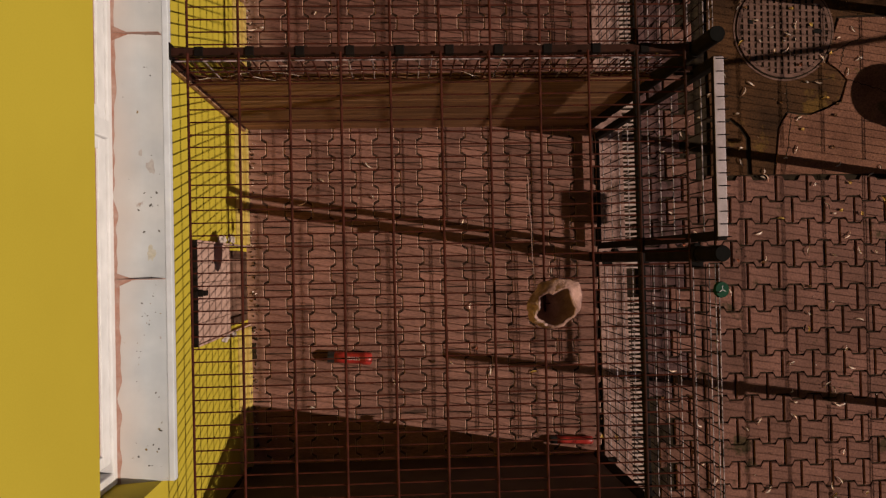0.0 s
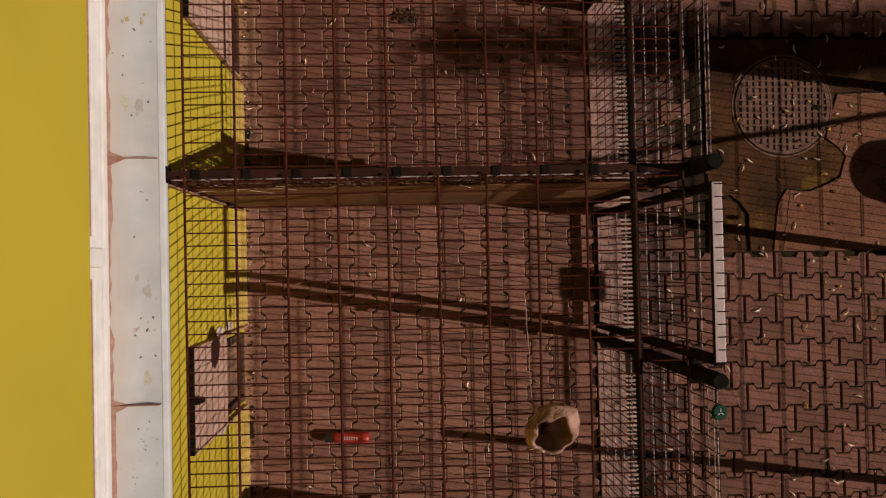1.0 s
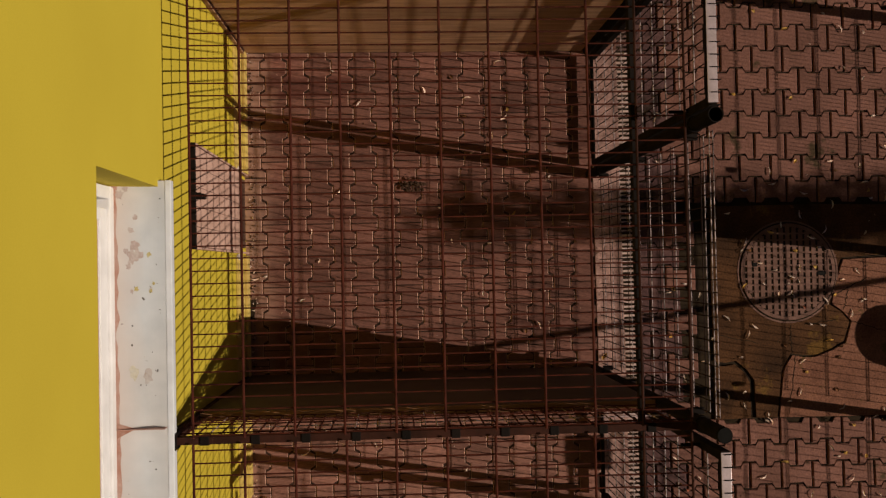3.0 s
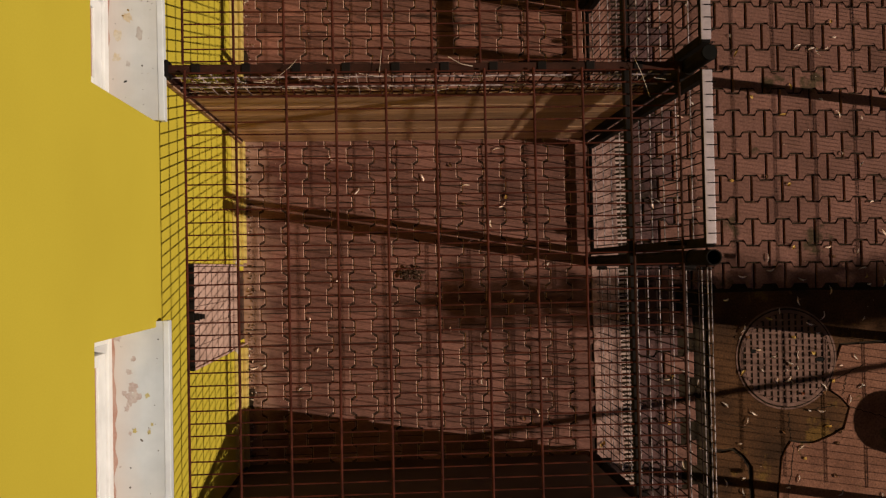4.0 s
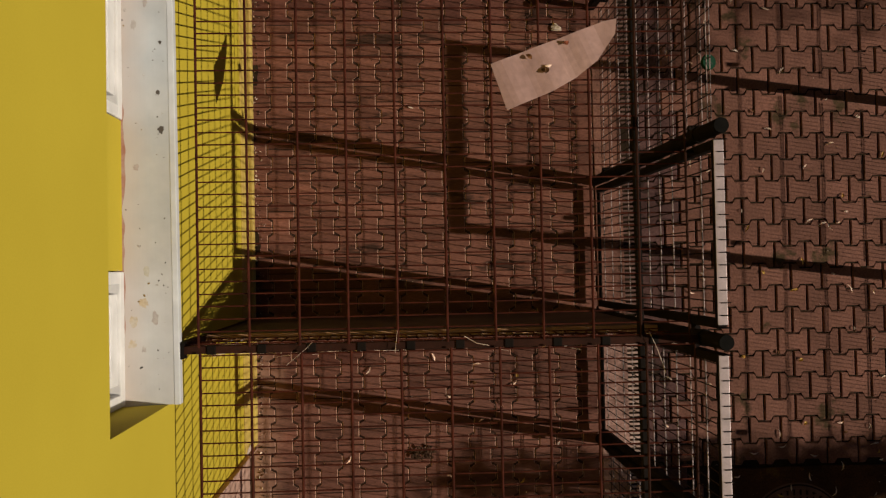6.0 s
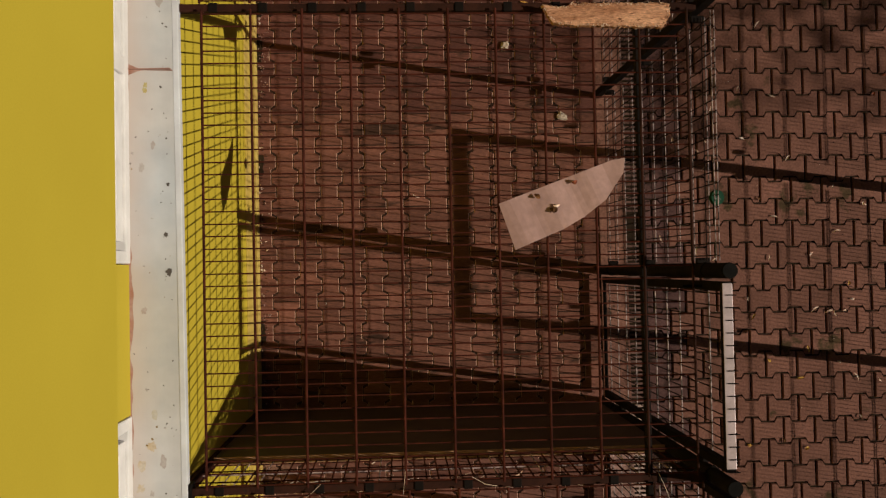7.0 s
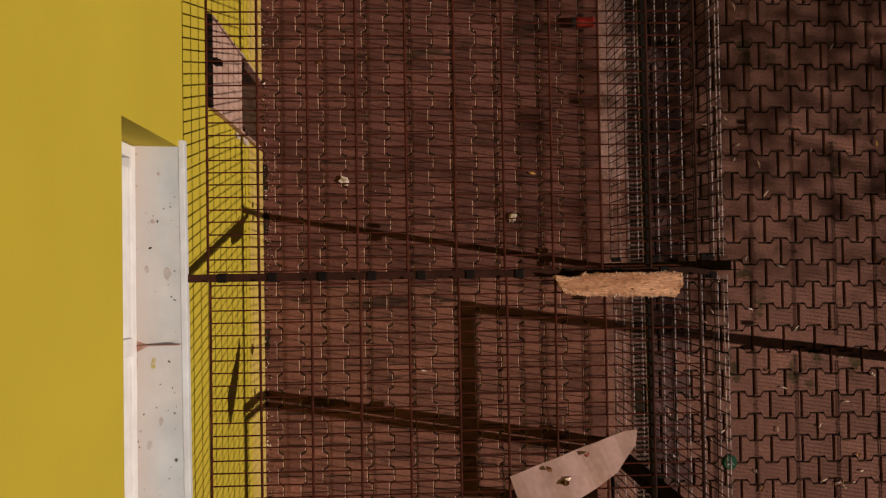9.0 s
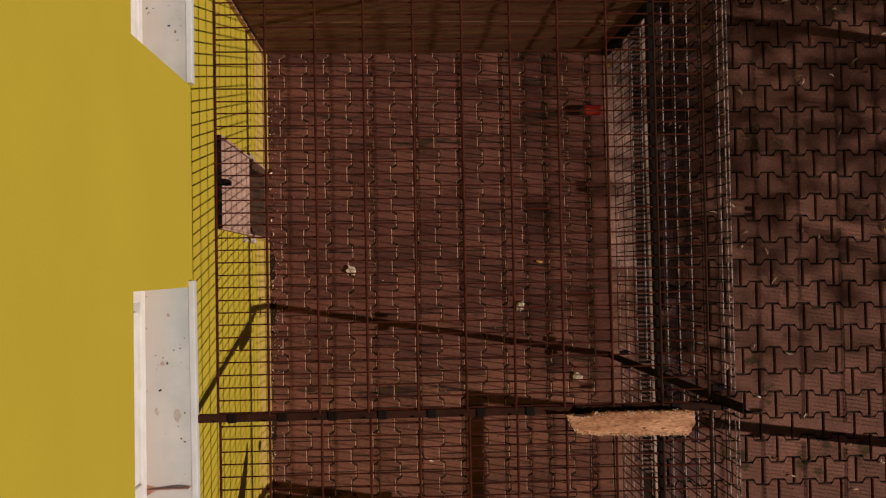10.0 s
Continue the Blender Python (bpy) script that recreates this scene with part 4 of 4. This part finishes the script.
    if letters:
        for k in range(6):
            part("print_bar", boxed(-h * 0.15 + k * 0.015, -h * 0.15 + k * 0.015 + 0.008, -0.010, 0.010, r * 0.96, r + 0.0015), PALEPRINT, t, "pale printed bar")
    return t


bumper(-0.628, -0.624, -4, 0.275, 0.036, RED, "red rubber dog toy with a black end and pale print")
bumper(0.815, 6.406, 0, 0.15, 0.032, RED, "short red and black rubber dog toy on the pavers", letters=False)
bumper(0.755, -1.18, -2, 0.27, 0.024, RED, "slim red rubber dog toy beside the divider", letters=False)


def debris(x, y):
    bm = bmesh.new()
    rnd = random.Random(5)
    for k in range(26):
        c = Vector((rnd.gauss(0, 0.022), rnd.gauss(0, 0.018), 0.004 + rnd.random() * 0.018))
        bmesh.ops.create_icosphere(bm, subdivisions=1, radius=rnd.uniform(0.006, 0.014), matrix=Matrix.Translation(c) @ Matrix.Rotation(rnd.random() * 6, 4, "Z") @ Matrix.Diagonal((1.3, 0.8, 0.6, 1)))
    tagged(part("crumbled_clod", bm, CLOD, at=(x, y, 0)), "small dark brown crumbled clod on the pavers", "clod")


debris(-0.245, 2.016), debris(-0.18, 2.02)


def scrap(x, y, seed):
    """A crumpled scrap of pale paper."""
    rnd = random.Random(seed)
    bm = bmesh.new()
    bmesh.ops.create_icosphere(bm, subdivisions=2, radius=0.026)
    for v in bm.verts:
        n = noise.noise(v.co * 60 + Vector((seed * 3.1, 0, 0)))
        v.co = Vector((v.co.x * (1 + 0.9 * n), v.co.y * 1.25 * (1 + 0.9 * n), v.co.z * 0.5 * (1 + 0.7 * n) + 0.013))
    tagged(part("paper_scrap", bm, PAPER, at=pose(x, y, 0.001, 0, 0, rnd.uniform(0, 360))), "small crumpled scrap of pale paper on the pavers", "paper scrap", "paper scraps")


scrap(-0.725, 5.407, 1), scrap(0.343, 5.165, 2), scrap(0.702, 4.705, 3)


def green_disc(y, z):
    t = thing("green_marker", (FENCE + 0.047, y, z), "round green plastic marker clipped to the fence wires", "marker", "green markers")
    bm = bmesh.new()
    bmesh.ops.create_cone(bm, cap_ends=True, segments=28, radius1=0.034, radius2=0.031, depth=0.014)
    part("disc", bm, GREEN, t).matrix_basis = pose(0, 0, 0, 0, 14, 0)
    for k in range(3):
        part("notch", boxed(0.002, 0.016, -0.0018, 0.0018, 0.0075, 0.0085), INK, t, "dark notch").matrix_basis = pose(0, 0, 0, 0, 14, 0) @ pose(0, 0, 0, 0, 0, 90 + 120 * k)
    return t


green_disc(-0.175, 2.10), green_disc(4.02, 2.0)


def straw(points, r=0.001):
    bm = bmesh.new()
    for a, b in zip(points, points[1:]):
        rod(bm, a, b, r, 5)
    tagged(part("straw", bm, LEAF), "dry pale straw caught on the divider rail", "straw", "straws")


straw([(-0.795, 2.80, ROOF + 0.012), (-0.72, 2.86, ROOF + 0.012), (-0.69, 2.89, ROOF + 0.02)])
straw([(-0.36, 2.84, ROOF + 0.012), (-0.355, 2.88, ROOF + 0.012), (-0.35, 2.93, ROOF + 0.013)])
straw([(-0.08, 2.90, ROOF + 0.012), (-0.03, 2.87, ROOF + 0.014), (0.02, 2.86, ROOF + 0.012)])
straw([(0.68, 2.90, ROOF + 0.012), (0.715, 2.82, ROOF + 0.012), (0.745, 2.73, ROOF + 0.012)])


def tangle(y, count, seed):
    rnd = random.Random(seed)
    bm = bmesh.new()
    for k in range(count):
        c = Vector((rnd.choice((rnd.uniform(-1.2, 0.85), rnd.uniform(-1.2, -0.5))), y + rnd.uniform(-0.034, -0.022), rnd.uniform(1.72, 2.0)))
        d = Vector((rnd.uniform(-0.05, 0.05), rnd.uniform(-0.006, 0.006), rnd.uniform(-0.03, 0.03)))
        e = c + d + Vector((rnd.uniform(-0.02, 0.02), rnd.uniform(-0.008, 0.004), rnd.uniform(-0.02, 0.02)))
        rod(bm, c - d, c + d * 0.2, 0.0008, 4), rod(bm, c + d * 0.2, e, 0.0007, 4)
    tagged(part("straw_tangle", bm, LEAF), "loose dry straw caught in the mesh of the divider", "straw", kind="stuff")


tangle(2.865, 64, 1), tangle(0.80, 14, 2)


def leaf_mesh(length, width, bend):
    bm = bmesh.new()
    mid, lo, hi = [], [], []
    n = 6
    for k in range(n + 1):
        u = k / n
        w = width * math.sin(math.pi * min(1, 0.03 + 0.94 * u)) ** 0.8 * (1.15 - 0.4 * u) / 2
        x, yy = (u - 0.5) * length, bend * (u - 0.5) ** 2 * 4
        z = 0.003 + 0.006 * math.sin(u * 4)
        mid.append(bm.verts.new((x, yy, z))), lo.append(bm.verts.new((x, yy - w, z + 0.004))), hi.append(bm.verts.new((x, yy + w, z + 0.005)))
    for k in range(n):
        bm.faces.new((lo[k], lo[k + 1], mid[k + 1], mid[k])), bm.faces.new((mid[k], mid[k + 1], hi[k + 1], hi[k]))
    return bm


LEAVES = [mesh("leaf", leaf_mesh(l, w, b), m) for l, w, b, m in ((0.056, 0.011, 0.007, LEAF), (0.040, 0.011, -0.005, LEAF), (0.050, 0.015, 0.004, LEAFY), (0.030, 0.020, 0.002, LEAFY), (0.062, 0.010, 0.010, LEAF), (0.030, 0.012, 0.004, LEAF), (0.030, 0.020, 0.0, BROWNLEAF), (0.026, 0.018, 0.003, REDLEAF))]
rnd = random.Random(11)
places = []
for k in range(330):
    y = rnd.uniform(-1.7, 7.4)
    if rnd.random() < (0.95 if y < 2.2 else 0.6 if y < 4.5 else 0.38):
        places.append((rnd.uniform(1.30, 2.92), y))
for k in range(20):
    places.append((rnd.uniform(-1.15, 0.85), rnd.choice((rnd.uniform(-1.1, 0.7), rnd.uniform(2.2, 2.8), rnd.uniform(0.9, 6.7)))))
for k in range(34):
    places.append((rnd.uniform(-1.2, 0.85), rnd.choice((rnd.uniform(-1.1, 0.75), rnd.uniform(0.85, 2.8)))))
for k in range(22):
    places.append((2.2 + rnd.gauss(0, 0.22), 1.4 + rnd.gauss(0, 0.26)))
for x, y in ((1.0, 0.905), (0.985, 0.89), (0.94, 6.70), (0.955, 6.715), (1.05, -1.17), (1.06, -1.19)):
    ob = new("fallen_leaf", LEAVES[3])
    ob.matrix_basis = pose(x, y, 0.006, 20, -10, rnd.uniform(0, 360))
    tagged(ob, "bright yellow leaf by the foot of a post", "leaf", "fallen leaves")
for x, y in places:
    ob = new("fallen_leaf", rnd.choices(LEAVES, (4, 4, 1.2, 1.2, 3, 5, 2, 0.5))[0])
    ob.matrix_basis = pose(x, y, 0.004 if math.hypot(x - 2.2, y - 1.415) > 0.34 else 0.0115, rnd.uniform(-12, 12), rnd.uniform(-8, 8), rnd.uniform(0, 360))
    col = ob.data.materials[0].name
    tagged(ob, {"dry_leaf": "narrow pale dry leaf fallen on the paving", "yellow_leaf": "small yellow leaf fallen on the paving", "red_leaf": "small red leaf fallen on the paving"}.get(col, "small brown leaf fallen on the paving"), "leaf", "fallen leaves")

ob = new("fallen_leaf", LEAVES[3])
ob.matrix_basis = pose(0.95, -1.165, 0.006, 6, -10, 70)
tagged(ob, "bright yellow leaf beside the slim red toy", "leaf", "fallen leaves")

for x, y, turn, k in loose_bits:
    ob = new("fallen_leaf", LEAVES[k])
    ob.matrix_basis = pose(x, y, ROOF + 0.0255, 4, 3, turn)
    tagged(ob, "small withered leaf lying on the loose board", "leaf", "fallen leaves")

def litter(name, label, count, place, size, mats, seed):
    rnd = random.Random(seed)
    bm = bmesh.new()
    for k in range(count):
        x, y = place(rnd)
        r = size * rnd.uniform(0.5, 1.5)
        q = Matrix.Translation((x, y, r * 0.35)) @ Euler((rnd.random() * 6, rnd.random() * 6, rnd.random() * 6)).to_matrix().to_4x4() @ Matrix.Diagonal((1, rnd.uniform(0.4, 0.9), rnd.uniform(0.3, 0.7), 1))
        v = [bm.verts.new(q @ (Vector(p) * r)) for p in ((1, 0, -0.5), (-0.6, 0.9, -0.4), (-0.6, -0.9, -0.4), (0.1, 0.1, 0.9))]
        i = rnd.randrange(len(mats))
        for f in ((0, 1, 3), (1, 2, 3), (2, 0, 3), (0, 2, 1)):
            bm.faces.new([v[j] for j in f]).material_index = i
    tagged(part(name, bm, mats), label, "litter", kind="stuff")


litter("wall_dirt", "dark crumbs of soil and litter along the foot of the wall", 900, lambda r: (-1.232 + abs(r.gauss(0, 0.018)), r.uniform(-2.3, 8.4)), 0.009, (JOINT, JOINT, DARKWOOD, BROWNLEAF, LEAF), 3)
# dark pieces laid on the floor to paint the black of open gaps
for k, (y0, y1) in enumerate(((5.36, 5.52), (5.07, 5.21), (1.18, 1.31), (4.35, 4.48), (3.30, 3.42), (-0.62, -0.52))):
    rnd = random.Random(40 + k)
    edge = [(-1.205 + rnd.uniform(-0.008, 0.008), y0 + (y1 - y0) * i / 6) for i in range(7)]
    soil = part("soil_gap", prism([(-1.2352, y0), *edge, (-1.2352, y1)], -0.01, 0.0045), JOINT)
    tagged(soil, "dark patch painted as the shade of a wall-foot gap", "soil", "soil gaps")
litter("plaster_crumbs", "pale crumbs of fallen plaster along the foot of the wall", 420, lambda r: (-1.228 + abs(r.gauss(0, 0.035)), r.choice((0.95, 2.5, 3.4, 5.1, 5.35, 6.3)) + r.gauss(0, 0.22)), 0.0055, (CONCRETE, SHEET, EDGE), 5)
litter("grit", "fine grit and leaf crumbs scattered over the pavers", 1500, lambda r: (r.uniform(-1.2, 2.95), r.uniform(-1.9, 7.6)), 0.0042, (JOINT, DARKWOOD, BROWNLEAF, LEAF, EDGE), 8)
litter("drain_dirt", "dark leaf litter caught along the drain channel", 500, lambda r: (r.choice((0.955, 1.125, 1.23)) + r.gauss(0, 0.02), r.uniform(-1.9, 7.6)), 0.006, (JOINT, BROWNLEAF, DARKWOOD), 9)

# ---- unseen things across the yard, added for the shadows that reach the pens ----
def pole(x, y, top, lean=-0.09, r=0.035):
    t = thing("steel_pole", (x, y, 0), "dark round steel pole standing in the yard", "pole", "yard poles")
    part("shaft", tube((0, 0, -0.1), (0, lean, top), r, 0.004), DARKSTEEL, t)
    part("foot_plate", boxed(-0.08, 0.08, -0.08, 0.08, 0.001, 0.01, bevel=0.003), DARKSTEEL, t)
    return t


pole(3.25, 0.41, 2.42, lean=-0.03, r=0.03)
pole(3.25, 6.79, 2.42, r=0.03)
pole(3.30, 1.49, 2.42, lean=-0.14, r=0.03)
pole(12.0, 1.66, 2.45, lean=0.0, r=0.03)
tagged(part("rail_pipe", rodded((3.25, 0.415, 2.40), (12.0, 1.66, 2.40), 0.02, 12), DARKSTEEL), "long dark pipe rail between two yard poles", "rail")
for a, b in ((-2.2, -1.16), (-1.10, 0.37), (0.46, 1.42), (1.84, 2.96), (3.06, 4.06), (4.22, 5.48), (5.52, 6.74), (6.84, 8.6)):
    fence_panel(a, b, top=2.18, x=3.345, bar_r=0.0026, wire_r=0.0021 if b < 1.5 else 0.0016, pitch=0.05 if b < 1.5 else 0.025)
rack = thing("carpet_rack", (3.29, 3.59, 0), "dark steel carpet-beating frame of two legs and a bar", "carpet rack")
for s, lean in ((0.57, -0.1), (-0.57, -0.12)):
    part("leg", tube((0, s, -0.1), (0, s + lean, 2.40), 0.034, 0.004), DARKSTEEL, rack)
part("bar", rodded((0, 0.51, 2.40), (0, -0.73, 2.40), 0.036, 20), DARKSTEEL, rack)
# unseen box on an arm, placed to cast the square shadow; gives no light
lamp = thing("shadow_box_post", (3.25, -1.07, 0), "unseen dark box on a post arm, added for its shadow", "floodlight")
part("post", tube((0, 0, -0.1), (0, -0.09, 2.42), 0.028, 0.004), DARKSTEEL, lamp)
part("arm", rodded((0, -0.09, 1.84), (0, 0.89, 1.84), 0.014, 12), DARKSTEEL, lamp)
part("housing", boxed(-0.06, 0.06, 0.872, 1.072, 1.69, 1.83, bevel=0.012), INK, lamp)
barrel = thing("barrel", (4.07, 0.79, 0), "dark plastic rain barrel standing in the yard", "barrel")
bm = bmesh.new()
prof = [(0.20, 0.0), (0.235, 0.15), (0.245, 0.45), (0.235, 0.75), (0.205, 0.88), (0.19, 0.90)]
rings = [[bm.verts.new((r * math.cos(k * math.tau / 24), r * math.sin(k * math.tau / 24), z)) for k in range(24)] for r, z in prof]
for lo, hi in zip(rings, rings[1:]):
    for k in range(24):
        bm.faces.new((lo[k], lo[(k + 1) % 24], hi[(k + 1) % 24], hi[k]))
bm.faces.new(rings[0]), bm.faces.new(rings[-1])
part("body", bm, INK, barrel, smooth=True)
bm = bmesh.new()
bmesh.ops.create_cone(bm, cap_ends=True, segments=24, radius1=0.2, radius2=0.195, depth=0.02, matrix=Matrix.Translation((0, 0, 0.911)))
part("lid", bm, INK, barrel)

rnd = random.Random(77)
# unseen tree added so its bough throws the soft band by the manhole
shadow_bough_tree = thing("tree", (13.2, 0.33, 0), "unseen tree, its bough added to cast the soft shadow band", "tree", "yard trees")
bm = bmesh.new()
rod(bm, (0, 0, -0.1), (-0.05, 0.02, 3.8), 0.15, 10), rod(bm, (-0.05, 0.02, 3.7), (0.0, 0.0, 6.7), 0.11, 10)
rod(bm, (0, 0, 6.55), (-1.7, 0.02, 6.85), 0.045, 8), rod(bm, (-1.7, 0.02, 6.85), (-4.0, -0.02, 6.8), 0.022, 6)
for k in range(14):
    x = -0.6 - 0.24 * k
    rod(bm, (x, 0.01, 6.8), (x - rnd.uniform(0.2, 0.5), rnd.uniform(-0.17, 0.17), 6.8 + rnd.uniform(-0.1, 0.1)), 0.011, 5)
for k in range(8):
    rod(bm, (0, 0, 5.4 + 0.15 * k), (rnd.uniform(0.6, 1.5), rnd.uniform(-1.1, 1.1), 5.8 + 0.17 * k), 0.02, 6)
part("trunk", bm, DARKWOOD, shadow_bough_tree)
bm = bmesh.new()
for k in range(3300):
    dense = k < 2900
    x = rnd.uniform(-2.75, -0.4) if dense else rnd.uniform(-4.1, -2.7)
    crown_clump(bm, Vector((x, rnd.triangular(-0.21, 0.21, -0.12) + 0.03 * math.sin(x * 5), 6.82 + rnd.gauss(0, 0.09))), rnd.uniform(0.06, 0.11), rnd)
for k in range(1600):
    crown_clump(bm, Vector((rnd.uniform(0.5, 1.7), rnd.gauss(0, 0.55), rnd.uniform(5.6, 7.2))), rnd.uniform(0.06, 0.11), rnd)
tagged(part("crown", bm, FOLIAGE, shadow_bough_tree), kind="stuff")

rnd = random.Random(4)
# unseen tree added to darken the north yard; leaf counts set the shade
tree = thing("tree", (14.0, 8.6, 0), "unseen tall tree added to shade the yard with one limb", "tree", "yard trees")
bm = bmesh.new()
rod(bm, (0, 0, -0.1), (0.03, 0.02, 4.6), 0.17, 10), rod(bm, (0.03, 0.02, 4.5), (0.0, 0.05, 8.0), 0.13, 10), rod(bm, (0, 0.05, 7.9), (0.02, 0.0, 11.2), 0.07, 8)
rod(bm, (0.02, 0.0, 8.9), (0.05, -2.4, 9.4), 0.045, 8), rod(bm, (0.05, -2.4, 9.4), (0.0, -5.9, 9.3), 0.025, 6)
tips = []
for k in range(16):
    a, z = k * 2.4, 7.6 + k * 0.2
    tip = Vector((math.cos(a) * rnd.uniform(0.8, 1.7), 0.6 + math.sin(a) * rnd.uniform(0.6, 1.5), z + rnd.uniform(0.2, 0.8)))
    rod(bm, (0.02, 0.03, z), tip, 0.017, 6)
    tips.append(tip)
part("trunk", bm, DARKWOOD, tree)
bm = bmesh.new()
for tip in tips:
    for k in range(110):
        crown_clump(bm, Vector((tip.x * rnd.uniform(0.3, 1.1), tip.y * rnd.uniform(0.3, 1.1), tip.z)) + Vector((rnd.gauss(0, 0.4), rnd.gauss(0, 0.3), rnd.gauss(0, 0.3))), rnd.uniform(0.06, 0.11), rnd)
for k in range(5600):
    crown_clump(bm, Vector((0.1 + rnd.gauss(0, 0.8), rnd.triangular(-6.1, -0.6, -3.5), 8.75 + rnd.gauss(0, 0.35))), rnd.uniform(0.06, 0.11), rnd)
for k in range(1300):
    crown_clump(bm, Vector((0.02 + rnd.gauss(0, 0.11), rnd.uniform(-6.3, -1.0), 9.33 + rnd.gauss(0, 0.11))), rnd.uniform(0.06, 0.11), rnd)
tagged(part("crown", bm, FOLIAGE, tree), kind="stuff")


# ---- pavers ----
A = 0.030
OUTSIDE, INSIDE = (0.205, 0.1415), (0.1972, 0.1388)      # pitch along and across the pavers


def paver_outline(P, Q, gap=0.0064, end=0.0064):
    """A bone-shaped interlocking paver, long side along x."""
    h, w, r = P / 2 - end, Q / 2 - gap * 0.8, A / 2
    m = P / 4 - 0.0097
    a, b = m - 0.0085, m + 0.0085
    return [(-h, -w - r), (-h + a, -w - r), (-h + b, -w + r), (h - b, -w + r), (h - a, -w - r), (h, -w - r),
            (h, w + r), (h - a, w + r), (h - b, w - r), (-h + b, w - r), (-h + a, w + r), (-h, w + r)]


def paver_bmesh(bm, size, m=None):
    tight = size == INSIDE
    out = paver_outline(*size, gap=0.0030 if tight else 0.0060, end=0.0028 if tight else 0.0060)
    c, d = (0.0038, 0.0018) if tight else (0.0055, 0.0055)
    rings = [[(x, y, -0.04) for x, y in out], [(x, y, -c) for x, y in out], [(x - math.copysign(d, x), y - math.copysign(c, y), 0) for x, y in out]]
    vs = [[bm.verts.new(m @ Vector(p) if m else p) for p in ring] for ring in rings]
    for j, (lo, hi) in enumerate(zip(vs, vs[1:])):
        for k in range(12):
            bm.faces.new((lo[k], lo[(k + 1) % 12], hi[(k + 1) % 12], hi[k])).material_index = j if k not in (5, 11) else 0
    bm.faces.new(vs[-1])
    return bm


def pave(name, label, mat, size, x0, x1, y0, y1, turned, ox, oy, skip=lambda x, y: False, near=lambda x, y: True, skew=0.0, grimy=lambda x, y: False, cut=None):
    """Rows of pavers with one joint crossing at (ox, oy); turned: long side along y."""
    P, Q = size
    t = tagged(thing(name, (0, 0, 0), label, "pavement"), kind="structure")
    shared = mesh("paver", paver_bmesh(bmesh.new(), size), mat)
    dirty = mesh("paver", paver_bmesh(bmesh.new(), size), (GRIMY, GRIMY))
    rest = bmesh.new()
    rnd = random.Random(name + str(y0))
    us, vs = ((y0, y1), (x0, x1)) if turned else ((x0, x1), (y0, y1))
    ou, ov = (oy, ox) if turned else (ox, oy)
    for j in range(math.floor((vs[0] - ov) / Q), math.ceil((vs[1] - ov) / Q) + 1):
        v = ov + j * Q
        off = (P / 2 if j % 2 == 0 else 0) + ou + skew * (v - ov)
        for i in range(math.floor((us[0] - off) / P), math.ceil((us[1] - off) / P) + 1):
            u = off + i * P
            w = v + skew * (u - ou)
            x, y = (w, u) if turned else (u, w)
            if us[0] <= u + (P / 2 - 0.02 if cut is not None else 0) and u <= us[1] and vs[0] <= v <= vs[1] and not skip(x, y):
                m = pose(x, y, rnd.uniform(-0.0035, 0.0), rnd.uniform(-0.7, 0.7), rnd.uniform(-0.7, 0.7), (90 if turned else 0) + rnd.uniform(-0.7, 0.7))
                if cut is not None and u - P / 2 < cut:
                    if near(x, y):
                        bm = paver_bmesh(bmesh.new(), size, m)
                        bmesh.ops.bisect_plane(bm, geom=bm.verts[:] + bm.edges[:] + bm.faces[:], plane_co=(cut, 0, 0), plane_no=(-1, 0, 0), clear_outer=True)
                        part("paver", bm, (GRIMY, GRIMY), t)
                elif near(x, y):
                    part("paver", dirty if grimy(x, y) else shared, None, t, at=m)
                else:
                    paver_bmesh(rest, size, m)
    if rest.verts:
        tagged(part("pavers_beyond", rest, mat, t), kind="stuff")
    else:
        rest.free()
    return t


spans = [(DIVIDERS[0] - 1.5, DIVIDERS[0]), (DIVIDERS[0], DIVIDERS[1]), (DIVIDERS[1], DIVIDERS[2]), (DIVIDERS[2], DIVIDERS[3]), (DIVIDERS[3], DIVIDERS[4]), (DIVIDERS[4], DIVIDERS[4] + 1.5)]
for (a, b), stone, tone in zip(spans, (DUSTY, DUSTY, PAVER, WARM, REDDER, REDDER), ("dusty brown", "dusty brown", "brown", "warm brown", "reddish brown", "reddish brown")):
    pave("pen_floor", tone + " bone-shaped concrete pavers laid lengthwise inside the pen", (stone, EDGE), INSIDE, -1.26, 0.93, a, b - 0.001, True, -0.933, 2.663)
apron = lambda x, y: 0.50 < y < 1.83 and 1.60 < x < 3.4
pave("yard_pavement", "brown bone-shaped concrete pavers laid crosswise in the yard", (YARDPAVER, YARDPAVER), OUTSIDE, 1.232, 6.5, -5.5, 11.5, False, 1.89, 3.79, skip=apron, near=lambda x, y: 1.1 < x < 2.45 and -0.9 < y < 7.0, skew=-0.009, grimy=lambda x, y: x < 1.46, cut=1.232)
